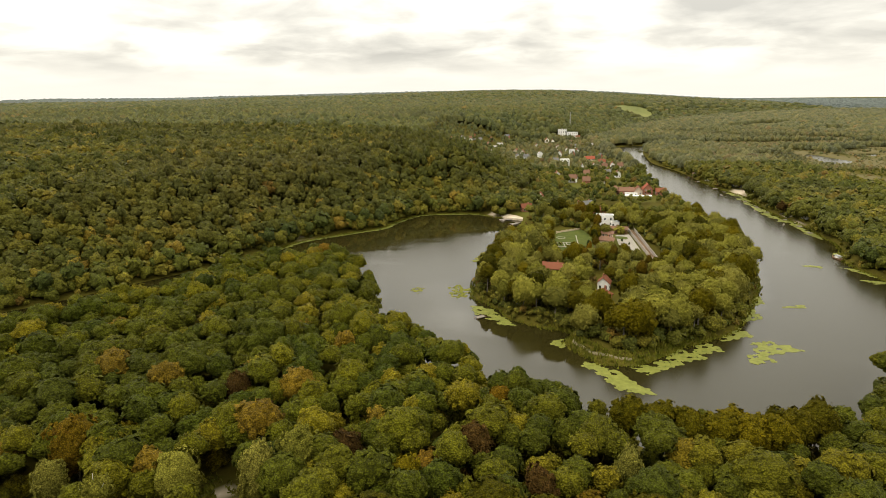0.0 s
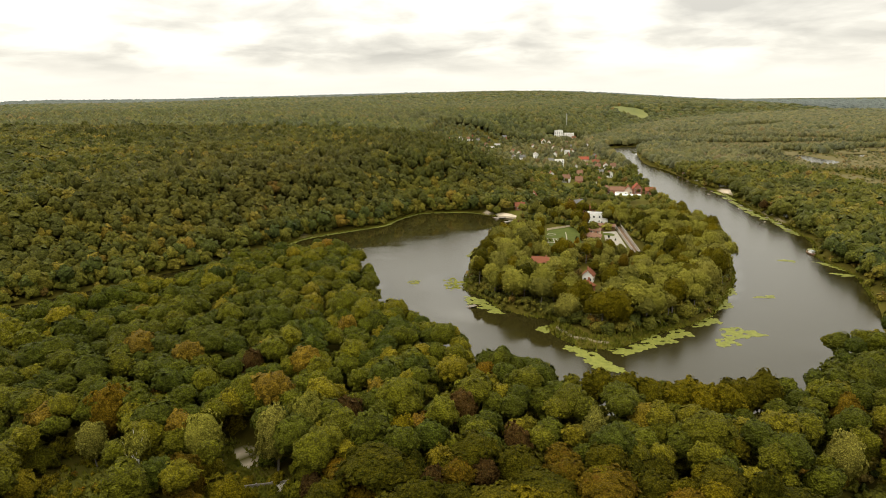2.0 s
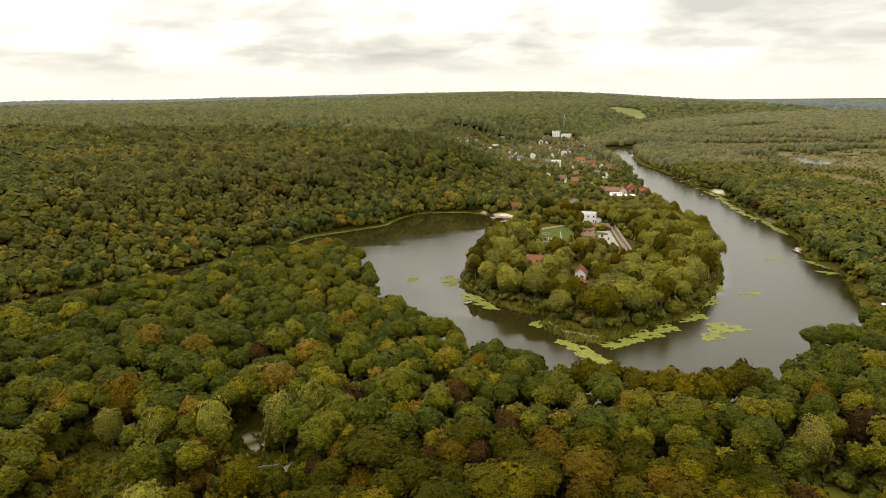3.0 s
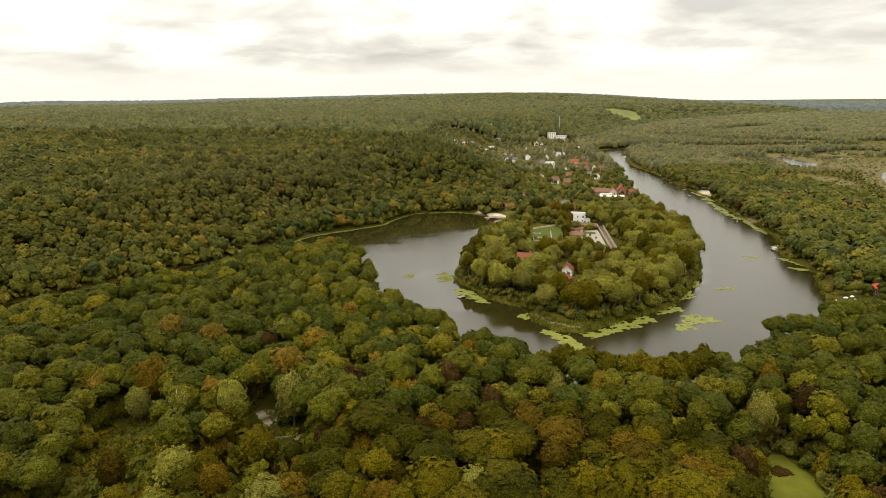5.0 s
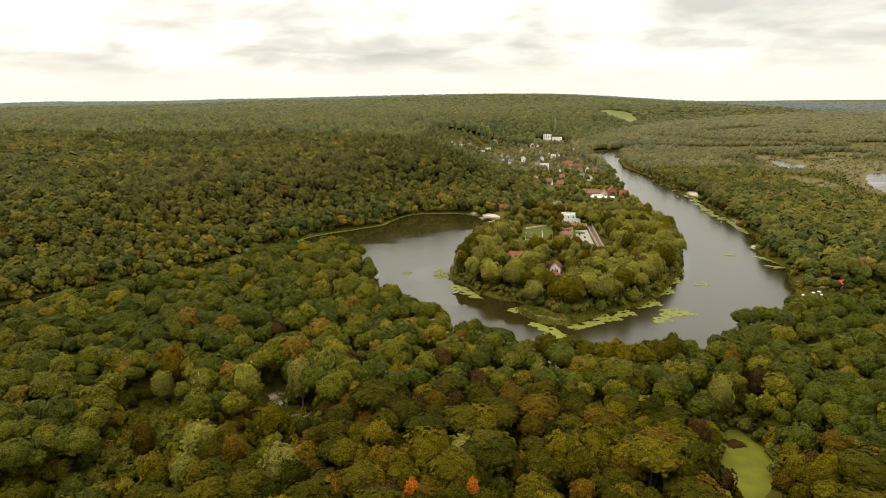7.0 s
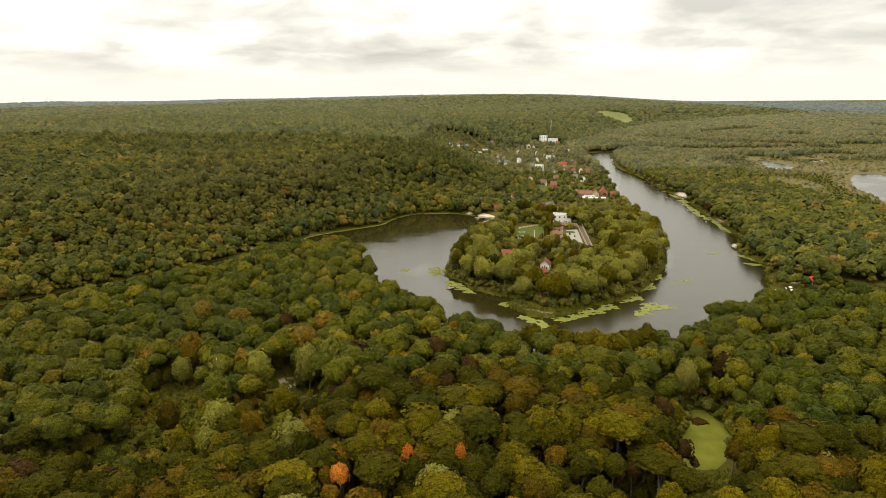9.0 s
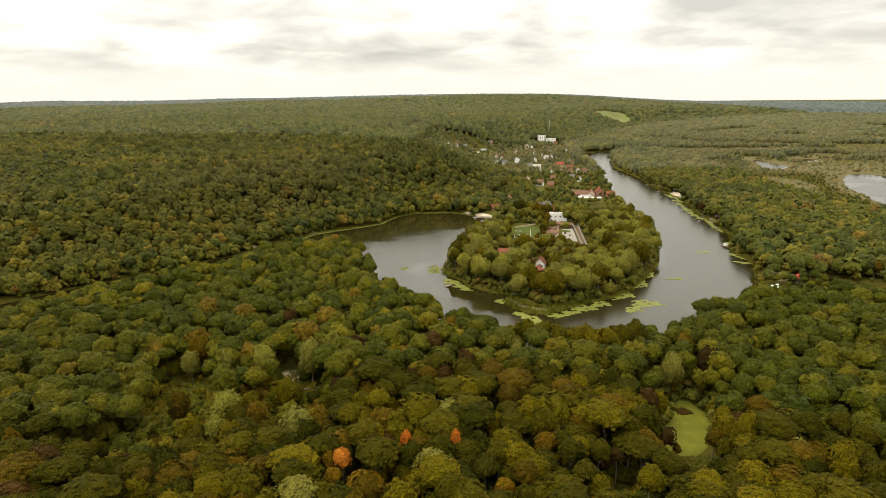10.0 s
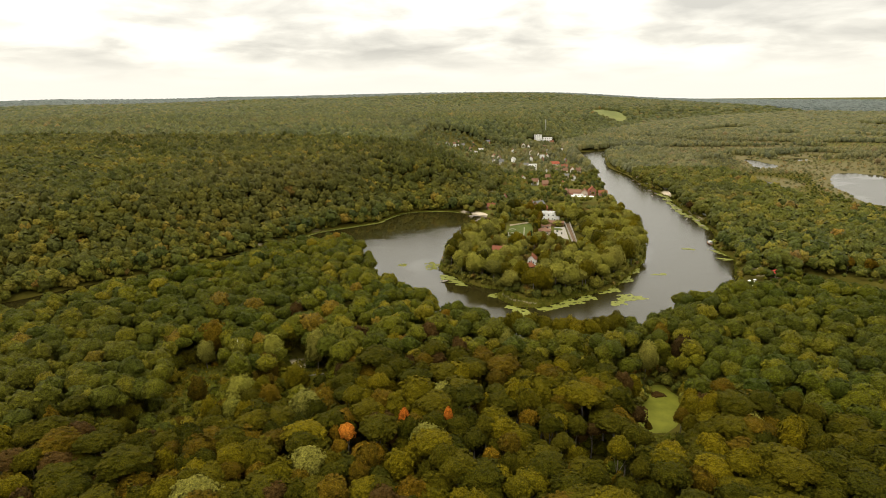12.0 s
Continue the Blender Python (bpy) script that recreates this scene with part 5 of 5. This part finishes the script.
def hip_roof(w, d, h, rise, out=0.6, thick=0.2):
    bm = box(bmesh.new(), -w / 2 - out, w / 2 + out, -d / 2 - out, d / 2 + out, h - thick, h)
    ridge = max(0.2, w / 2 - d / 2)
    low = [bm.verts.new(p) for p in ((-w / 2 - out, -d / 2 - out, h), (w / 2 + out, -d / 2 - out, h), (w / 2 + out, d / 2 + out, h), (-w / 2 - out, d / 2 + out, h))]
    a, b = bm.verts.new((-ridge, 0, h + rise)), bm.verts.new((ridge, 0, h + rise))
    for f in ((low[0], low[1], b, a), (low[1], low[2], b), (low[2], low[3], a, b), (low[3], low[0], a)):
        bm.faces.new(f)
    return bm


def window(parent, x, y, z, w, h, along_x=True):
    """A framed window standing a hand proud of the wall."""
    t = 0.09
    if along_x:
        f = cube(x - w / 2 - t, x + w / 2 + t, y - 0.06, y + 0.06, z - t, z + h + t)
        g = cube(x - w / 2, x + w / 2, y - 0.075, y + 0.075, z, z + h)
    else:
        f = cube(x - 0.06, x + 0.06, y - w / 2 - t, y + w / 2 + t, z - t, z + h + t)
        g = cube(x - 0.075, x + 0.075, y - w / 2, y + w / 2, z, z + h)
    fr = part("window", f, M_WHITE, parent)
    part("pane", g, M_PANE, fr)


def house(x, y, w, d, h, rise, turn, wall, roof, label, style="gable", storeys=1, chimney=True, group="", name="house", panes=True, z=None):
    root = root_at(name, x, y, turn, label, "house", group, z)
    if style == "gable":
        part("wall", gable_walls(w, d, h, rise), wall, root)
        part("roof", gable_roof(w, d, h, rise), roof, root)
    elif style == "hip":
        part("wall", cube(-w / 2, w / 2, -d / 2, d / 2, -1.2, h - 0.2), wall, root)
        part("roof", hip_roof(w, d, h, rise), roof, root)
    else:
        part("wall", cube(-w / 2, w / 2, -d / 2, d / 2, -1.2, h), wall, root)
        part("roof", cube(-w / 2 + 0.35, w / 2 - 0.35, -d / 2 + 0.35, d / 2 - 0.35, h, h + 0.06), roof, root)
        for a in ((-w / 2, w / 2, -d / 2, -d / 2 + 0.34), (-w / 2, w / 2, d / 2 - 0.34, d / 2), (-w / 2, -w / 2 + 0.34, -d / 2 + 0.35, d / 2 - 0.35), (w / 2 - 0.34, w / 2, -d / 2 + 0.35, d / 2 - 0.35)):
            part("parapet", cube(*a, h, h + 0.5), wall, root)
    if panes:
        n = max(2, int(w / 3.4))
        step = h / storeys
        for s in range(storeys):
            for i in range(n):
                u = (i + 0.5) / n * w - w / 2
                if s == 0 and i == n // 2:
                    part("door", cube(u - 0.5, u + 0.5, -d / 2 - 0.07, -d / 2 + 0.05, 0.0, 2.05), M_LOG, root)
                else:
                    window(root, u, -d / 2, s * step + 0.95, 1.1, min(1.4, step * 0.5))
            for u in (-d / 4, d / 4):
                window(root, -w / 2, u, s * step + 0.95, 1.0, min(1.4, step * 0.5), False)
    if chimney and style != "flat":
        part("chimney", cube(w * 0.18, w * 0.18 + 0.7, 0.4, 1.1, h, h + rise + 0.8), M_BRICK, root)
    return root


house(81, 428, 12, 9, 6.6, 0, -9, M_WHITE, M_FLAT, "large modern white house with a flat roof on the peninsula", "flat", 2)
house(87, 421, 5.5, 4.5, 3.6, 0, -9, M_WHITE, M_FLAT, "low white annex with a flat roof beside the white house", "flat", 1, name="annex")
house(70.5, 371, 11, 8, 3.4, 1.9, -16, M_CREAM, M_BROWN, "cream villa with a brown tiled hip roof by the lawn", "hip", 1)
house(71.5, 379, 11, 7, 5.8, 1.7, -16, M_CREAM, M_BROWN, "upper wing of the cream villa with a brown tiled roof", "hip", 2)
house(84.5, 402, 13.5, 6.5, 3.4, 1.2, -14, M_LOG, M_BROWN, "long timber pavilion with a brown tiled roof on the courtyard", "gable", 1, False)
house(32.5, 309, 10.5, 8, 3.6, 2.3, -12, M_LOG, M_RED, "timber cabin with a reddish brown roof among trees", "gable", 1)
house(23, 296, 5, 5, 2.6, 1.4, 15, M_LOG, M_RED, "little red-roofed summer house on the wooded bank", "gable", 1, False)
house(54.5, 284, 5.4, 5.6, 3.8, 2.6, 70, M_WHITE, M_RED, "small white cottage with a steep red roof among trees", "gable", 1)
house(51.5, 270, 6, 6, 3.0, 2.2, 20, M_BRICK, M_RED, "little hut with a red hipped roof among trees", "hip", 1)
house(82, 464, 12, 8, 3.6, 2.6, -6, M_BRICK, M_RED, "low house with a dark red roof behind the white house", "gable", 1)
house(115.5, 449, 11, 7, 3.2, 2.2, -4, M_CREAM, M_BRIGHTER, "red-roofed house in the gardens of the peninsula", "gable", 1)
house(128.5, 446, 8.5, 6.5, 3.4, 2.2, -8, M_CREAM, M_BRIGHTER, "red-roofed house with a pale gable near the river", "gable", 1)
house(136.5, 445, 5, 4.5, 2.8, 1.7, -8, M_BRICK, M_BROWN, "small brown-roofed outbuilding near the river", "gable", 1)
house(77, 482, 9, 7, 4.0, 3.2, 35, M_LOG, M_SLATE, "dark house with a steep grey slate roof", "gable", 1)
house(72, 486, 6, 6, 3.0, 2.6, 120, M_LOG, M_SLATE, "dark shed with a grey roof beside the slate-roofed house", "gable", 1)
house(43.5, 524, 6.5, 6, 2.6, 4.2, 80, M_WHITE, M_RED, "white chalet with a steep red roof below the hill", "gable", 1)
house(28, 474, 8, 6, 3.4, 2.6, 12, M_BRICK, M_RED, "dark red boathouse with a gabled roof on the landing", "gable", 1)
house(84, 304, 5, 6.5, 3.0, 2.6, 30, M_LOG, M_BROWN, "brown gatehouse with a steep roof at the lane's end", "gable", 1, False)
# the riverside restaurant
house(123, 553, 13, 8, 4.2, 2.8, -4, M_BRICK, M_BROWN, "brick restaurant with a weathered brown roof", "gable", 1, name="restaurant")
house(134, 555, 8.5, 7.5, 4.0, 3.6, 80, M_CREAM, M_RED, "cream restaurant hall with a steep dark red gable", "gable", 1)
house(143, 558, 8, 8.5, 5.2, 4.4, 86, M_BRICK, M_BRIGHTER, "restaurant wing with a steep red gable", "gable", 2)
house(113, 556, 8, 7.5, 4.0, 3.2, 60, M_LOG, M_BROWN, "restaurant wing with a dark brown roof", "gable", 1)
house(154, 553, 9, 6.5, 3.6, 2.6, -6, M_BRICK, M_RED, "red-roofed house at the end of the restaurant", "gable", 1)
house(126, 546, 11, 3.0, 2.6, 0, -4, M_WHITE, M_FLAT, "low white terrace front along the restaurant", "flat", 1, name="terrace")
for x, y, w in ((119, 536, 5), (125, 533, 5.5), (131.5, 532, 5.5), (138, 533, 5)):
    root = root_at("marquee", x, y, -4, "white canvas marquee on the restaurant's terrace", "tent", "marquees of the restaurant")
    part("canopy", hip_roof(w, 4, 2.7, 0.8, 0.3), M_CANVAS, root)
    for sx in (-1, 1):
        for sy in (-1, 1):
            part("post", cube(sx * w / 2 - 0.06, sx * w / 2 + 0.06, sy * 2.0 - 0.06, sy * 2.0 + 0.06, -0.4, 2.7), M_GREYMETAL, root)


def slab(name, pts, z, thick, mat, label, category, kind=""):
    bm = bmesh.new()
    low, top = [bm.verts.new((x, y, z - thick)) for x, y in pts], [bm.verts.new((x, y, z)) for x, y in pts]
    bm.faces.new(low[::-1])
    bm.faces.new(top)
    for i in range(len(pts)):
        j = (i + 1) % len(pts)
        bm.faces.new((low[i], low[j], top[j], top[i]))
    me = bpy.data.meshes.new(name)
    bmesh.ops.recalc_face_normals(bm, faces=bm.faces)
    bm.to_mesh(me)
    me.materials.append(mat)
    return tagged(new(name, me), label, category, kind=kind)


slab("lawn", curve([(40, 356), (61, 359), (66, 385), (74, 404), (70, 414), (51, 406), (44, 396)], 3), 2.72, 0.6, M_LAWN, "mown green lawn in front of the villa", "lawn", "structure")
slab("courtyard", [(79, 368), (85, 356), (89, 352), (91.6, 397), (82, 394)], 2.74, 0.6, M_PAVE, "pale paved courtyard beside the villa", "paving", "structure")
slab("lane", [(89.6, 318), (92.4, 320), (97.0, 410), (93.4, 412)], 2.76, 0.6, M_EARTH, "straight earthen lane between two garden walls", "lane", "structure")
slab("flower_bed", curve([(81, 385), (87, 383), (88, 389), (82, 391)], 3), 2.82, 0.2, M_LAWN, "rounded grass bed in the paved courtyard", "flower bed")
for x0, y0, x1, y1 in ((41.5, 374, 52.5, 373), (41, 363, 52.5, 362.5), (53.6, 361, 56, 393), (41.6, 374, 41.2, 363), (45.6, 373.6, 45.4, 363), (47.4, 373.4, 47.2, 363), (47.4, 368.5, 53, 368)):
    w = 0.34
    a = unit(np.array([-(y1 - y0), x1 - x0], float)) * w
    slab("garden_path", [(x0 - a[0], y0 - a[1]), (x1 - a[0], y1 - a[1]), (x1 + a[0], y1 + a[1]), (x0 + a[0], y0 + a[1])], 2.80, 0.2, M_PAVE, "straight white gravel path edging the lawn beds", "path")
bm = bmesh.new()
k = np.arange(20) / 20 * 2 * math.pi
rows = [[bm.verts.new((45.5 + r * math.cos(t), 386 + r * math.sin(t), z)) for t in k] for r, z in ((2.4, 2.5), (2.4, 2.80), (2.9, 2.80), (2.9, 2.5))]
for a, b in zip(rows, rows[1:]):
    for i in range(20):
        bm.faces.new((a[i], a[(i + 1) % 20], b[(i + 1) % 20], b[i]))
me = bpy.data.meshes.new("ring_path")
bm.to_mesh(me)
me.materials.append(M_PAVE)
tagged(new("ring_path", me), "round white gravel path on the lawn", "path")


def wall_run(x0, y0, x1, y1, h, label, mat=M_STONE, name="garden_wall", bay=4.0):
    """A wall of bays between piers, one thing."""
    length = math.hypot(x1 - x0, y1 - y0)
    root = root_at(name, x0, y0, math.degrees(math.atan2(y1 - y0, x1 - x0)), label, "wall", z=2.4)
    n = int(length / bay)
    for i in range(n):
        a = i * length / n
        part("bay", cube(a + 0.2, a + length / n - 0.2, -0.14, 0.14, -0.4, h), mat, root)
        part("pier", cube(a - 0.2, a + 0.2, -0.22, 0.22, -0.4, h + 0.25), mat, root)
    return root


wall_run(89.4, 318, 93.2, 412, 2.2, "long grey stone garden wall along the lane")
wall_run(92.6, 320, 97.2, 408, 2.2, "long grey stone garden wall beside the lane's far edge")
MR, MA = np.meshgrid(np.linspace(0, 1, 9), np.arange(28) / 28 * 2 * math.pi)
mx_, my_ = 415 + 62 * (MR * np.cos(MA)).ravel() * (1 + 0.15 * np.sin(3 * MA)).ravel(), 1830 + 95 * (MR * np.sin(MA)).ravel()
MF = [(i * 9 + j, (i + 1) % 28 * 9 + j, (i + 1) % 28 * 9 + j + 1, i * 9 + j + 1) for i in range(28) for j in range(8)]
tagged(new("meadow", raw_mesh("meadow", np.stack([mx_, my_, ground_z(mx_, my_) + 1.2], -1), MF, [M_MEADOW], flat=False)), "light green meadow on the far wooded slope, coloured as sunlit", "meadow", kind="structure")
wall_run(-59.5, 109.4, -44.4, 113.5, 0.9, "low pale wall of weathered timber across the clearing", M_PLANK, "barrier", 3.4)
slab("hard_standing", [(-50, 108.5), (-43.5, 110.5), (-45, 113), (-51, 111.5)], 2.9, 0.8, M_PAVE, "small pale concrete hard standing beside the clearing", "paving", "structure")


def ribbon(name, points, wide, mat, label):
    """A worn path laid over the ground."""
    line = curve(points, 5, False)
    way = unit(np.gradient(line, axis=0))
    side = np.stack([-way[:, 1], way[:, 0]], -1)
    rows = []
    for k in (-1.0, -0.8, 0.0, 0.8, 1.0):
        p = line + side * wide / 2 * k
        rows.append(np.column_stack([p, ground_z(p[:, 0], p[:, 1]) + (0.35 if abs(k) < 1 else -0.3)]))
    V = np.stack(rows, 1).reshape(-1, 3)
    F = [(i * 5 + j, (i + 1) * 5 + j, (i + 1) * 5 + j + 1, i * 5 + j + 1) for i in range(len(line) - 1) for j in range(4)]
    tagged(new(name, raw_mesh(name, V, F, [mat], flat=False)), label, "path", kind="structure")


ribbon("footpath", [(30, 240), (34, 238), (36, 233), (33, 227), (32, 223), (34, 219), (38, 213), (44, 209), (52, 208)], 1.1, M_TRAIL, "narrow trodden pale path round the grassy tip")
wall_run(44, 399, 70, 416, 1.4, "pale plastered garden wall behind the lawn", M_CREAM)


def jetty(x, y, w, d, turn, z=0.55, label="weathered wooden jetty on posts over the water"):
    root = root_at("jetty", x, y, turn, label, "jetty", "jetties along the river", z=0.0)
    n = max(4, int(d / 0.9))
    for i in range(n):
        a = -d / 2 + d * i / n
        part("plank", cube(-w * 0.4, w * 0.4 + 0.15 * (i % 3), a, a + d / n - 0.06, z - 0.08, z + 0.02 * (i % 2)), M_PLANK, root)
    for sx in (-1, 1):
        for sy in (-1, 1):
            part("post", cube(sx * w * 0.45 - 0.1, sx * w * 0.45 + 0.1, sy * d * 0.45 - 0.1, sy * d * 0.45 + 0.1, -2.2, z - 0.08), M_LOG, root)
    return root


JETTIES = [(11.3, 451.3, 12, 5, 15), (4.6, 462.6, 6, 4, 20), (17, 436.3, 7, 4, 30), (21.7, 423, 6, 4, 10), (23.7, 411.7, 5, 4, 5), (-4.9, 476.7, 7, 3, 10), (208.2, 345, 3, 3, 0), (215.5, 414.6, 4, 3, 20), (218.3, 435.2, 4, 4, 10), (219.1, 457.7, 3, 3, 0), (218, 485.8, 4, 3, 0),
           (218.9, 506.4, 3, 4, 10), (219.7, 532.5, 4, 3, 0), (220.4, 581.1, 3, 3, 0), (219.4, 601.6, 5, 3, 0), (218.2, 648.1, 4, 4, 0), (218.1, 679.7, 3, 3, 0), (162.4, 921.2, 8, 4, 0), (169.7, 967, 12, 4, 20), (-4.9, 249.4, 5, 2.5, 40)]
for j in JETTIES:
    jetty(*j)
slab("landing", [(8, 462), (11, 455), (24, 449), (27, 470), (14, 474)], 1.4, 2.4, M_SAND, "raised sandy landing stage with retaining sides", "landing")


def boat(x, y, length, turn, hull, label, cabin=False):
    root = root_at("boat", x, y, turn, label, "boat", "boats on the river", z=0.0)
    bm = bmesh.new()
    rings = []
    for u, w, k in ((-0.5, 0.30, 0.1), (-0.2, 0.38, 0), (0.15, 0.36, 0), (0.38, 0.2, 0.1), (0.5, 0.03, 0.25)):
        b = w * length * 0.42
        rings.append([bm.verts.new((u * length, s * b * f, zz)) for s, f, zz in ((-1, 1, 0.75 + k), (-1, 0.7, -0.15), (1, 0.7, -0.15), (1, 1, 0.75 + k))])
    for a, b in zip(rings, rings[1:]):
        for i in range(4):
            bm.faces.new((a[i], b[i], b[(i + 1) % 4], a[(i + 1) % 4]))
    bm.faces.new(rings[0])
    bm.faces.new(rings[-1][::-1])
    part("hull", bm, hull, root)
    if cabin:
        part("cabin", cube(-length * 0.28, length * 0.12, -0.9, 0.9, 0.7, 2.0), M_WHITE, root)
        part("awning", cube(-length * 0.36, length * 0.18, -1.2, 1.2, 2.05, 2.18), M_GREYMETAL, root)
    for s in (-1, 1):
        part("bench", cube(-0.2 + s * length * 0.22, 0.2 + s * length * 0.22, -length * 0.11, length * 0.11, 0.76, 0.86), M_PLANK, root)


boat(199.5, 352, 7.5, 100, M_LOG, "dark moored motor boat with a white cabin", True)
for x, y, t in ((210.4, 440.8, 60), (211.1, 491.4, 80), (211.8, 564.2, 100), (14.1, 429.6, 40), (19.8, 440, 20), (9.4, 445.6, 60)):
    boat(x, y, 4.2, t, M_PLANK, "small open rowing boat moored by a jetty")

# ---- the landing on the near bank ----
house(206, 257, 5.0, 4.2, 4.2, 1.4, 20, M_LOG, M_BRIGHT, "hut with a bright red metal roof in the trees", "gable", 1, False)
for x, y, t, w in ((177, 241, 10, 1.5), (179.5, 244, 30, 1.2), (182, 238, -15, 1.7), (184, 243, 40, 1.3), (186.5, 240, 5, 1.5), (188, 245, 22, 1.2), (185, 235, 50, 1.5), (189, 236, -8, 1.7), (181, 234, 15, 1.2)):
    root = root_at("parasol", x, y, t, "white canvas parasol at the forest landing", "parasol", "parasols of the landing")
    part("canopy", hip_roof(w, w, 2.6, 0.6, 0.15, 0.06), M_CANVAS, root)
    part("pole", cube(-0.05, 0.05, -0.05, 0.05, -0.4, 3.1), M_GREYMETAL, root)
house(213, 300, 5, 4, 2.8, 1.2, 30, M_PLANK, M_FLAT, "grey boat shed with a low roof on the bank", "gable", 1, False)

# a blue slide on the tip of the peninsula
root = root_at("playground_slide", 49.5, 243.5, 40, "blue plastic slide on the grass near the water", "slide")
part("chute", cube(-2.2, 1.0, -0.35, 0.35, 1.3, 1.45), M_BLUE, root)
part("platform", cube(1.0, 2.2, -0.6, 0.6, 1.35, 1.55), M_BLUE, root)
part("canopy", hip_roof(1.4, 1.4, 3.2, 0.7, 0.1), M_CANVAS, root)
for sx in (1.05, 2.15):
    for sy in (-0.55, 0.55):
        part("post", cube(sx - 0.05, sx + 0.05, sy - 0.05, sy + 0.05, -0.3, 3.2), M_GREYMETAL, root)

# a felled double pole in the forest
root = root_at("leaning_poles", 28.8, 44.7, 20, "pair of pale leaning poles in a forest gap", "pole")
for s in (-0.7, 0.7):
    bm = cube(-0.12, 0.12, -0.12, 0.12, -0.5, 13)
    bmesh.ops.rotate(bm, cent=(0, 0, 0), matrix=Matrix.Rotation(radians(9 * s), 3, "Y"), verts=bm.verts)
    bmesh.ops.translate(bm, vec=(s * 1.2, 0, 0), verts=bm.verts)
    part("pole", bm, M_PLANK, root)
part("crossbar", cube(-1.4, 1.4, -0.1, 0.1, 4.0, 4.2), M_PLANK, root)

# ---- the village ----
# x, y, width
VILLAGE = [(-57, 898, 6), (-52, 935, 7), (-45, 963, 9), (-33, 981, 7), (-28, 1009, 6), (-4, 992, 7), (16, 995, 9), (6, 948, 8), (30, 1093, 8), (39, 920, 8), (38, 845, 7), (49, 831, 7), (47, 889, 7), (64, 1132, 6), (101, 1095, 9),
           (110, 1083, 7), (139, 1083, 9), (107, 971, 8), (117, 859, 6), (143, 786, 8), (151, 843, 6), (166, 1018, 6), (165, 1164, 7), (119, 896, 7), (99, 872, 6), (85, 627, 8), (95, 605, 7), (118, 615, 7), (138, 665, 7),
           (125, 741, 6), (136, 731, 6), (147, 740, 6), (109, 725, 6), (118, 946, 6), (140, 999, 6), (76, 1002, 6), (2, 1045, 6), (-17, 1004, 6), (153, 725, 6), (131, 683, 6), (72, 655, 7), (104, 660, 6), (86, 800, 7), (70, 860, 7), (130, 920, 7)]
vr = random.Random(77)
for x, y, w in VILLAGE:
    roof, what = vr.choice([(M_RED, "red"), (M_BROWN, "brown"), (M_BROWN, "brown"), (M_SLATE, "grey"), (M_FLAT, "pale grey")])
    wall, hue = vr.choice([(M_WHITE, "white"), (M_WHITE, "white"), (M_CREAM, "cream"), (M_BRICK, "brick")])
    house(x, y, w, w * vr.uniform(0.65, 0.85), vr.uniform(3.0, 5.8), vr.uniform(2.0, 3.6), vr.choice([0, 90]) + vr.uniform(-20, 20), wall, roof, hue + " village house with a " + what + " gabled roof among gardens", "gable", 1,
          group="village houses")
house(93, 766, 11, 9, 8.0, 0, 2, M_WHITE, M_FLAT, "white three-storey house with a flat roof in the village", "flat", 3)
house(129, 800, 13, 8, 5.2, 3.0, -2, M_CREAM, M_BRIGHTER, "long house with a red roof in the village", "gable", 2)
house(140, 772, 9, 7, 4.5, 2.8, -8, M_CREAM, M_RED, "red-roofed house by the river in the village", "gable", 1)
house(138, 1186, 16, 11, 11, 0, -4, M_WHITE, M_FLAT, "tall white sanatorium building on the wooded slope", "flat", 4)
house(158, 1188, 20, 9, 7.5, 0, -4, M_WHITE, M_FLAT, "lower white sanatorium wing on the wooded slope", "flat", 2)
root = root_at("radio_mast", 156, 1215, 0, "slender lattice radio mast behind the white building", "mast")
for s in range(3):
    a = s * 2.094
    bm = bmesh.new()
    lo, hi = (math.cos(a) * 1.0, math.sin(a) * 1.0), (math.cos(a) * 0.35, math.sin(a) * 0.35)
    for z0, z1, (ax, ay), (bx2, by2) in ((-1, 36, lo, hi),):
        r = 0.22
        v = [bm.verts.new((ax + sx * r, ay + sy * r, z0)) for sx, sy in ((-1, -1), (1, -1), (1, 1), (-1, 1))] + [bm.verts.new((bx2 + sx * r, by2 + sy * r, z1)) for sx, sy in ((-1, -1), (1, -1), (1, 1), (-1, 1))]
        for f in ((0, 1, 5, 4), (1, 2, 6, 5), (2, 3, 7, 6), (3, 0, 4, 7), (4, 5, 6, 7)):
            bm.faces.new([v[i] for i in f])
    part("leg", bm, M_GREYMETAL, root)
for z in range(2, 36, 3):
    r = 1.0 - 0.65 * z / 36
    part("brace", cube(-r, r, -r * 0.8, r * 0.8, z, z + 0.2), M_GREYMETAL, root)
# houses among the trees of the far bank
for x, y, t in ((233.5, 452.6, 10), (236.9, 521.6, -10), (229.7, 646.2, 20), (236.2, 655.4, -15), (226.7, 678.6, 5), (241.6, 694.2, 30), (234, 715.5, 0), (247.9, 571.8, 15), (238.4, 599.7, 0)):
    house(x, y, 8, 6, 3.4, 2.6, t, vr.choice([M_WHITE, M_CREAM, M_LOG]), vr.choice([M_RED, M_BROWN, M_SLATE]), "riverside cottage with a gabled roof among trees", "gable", 1, group="riverside cottages")
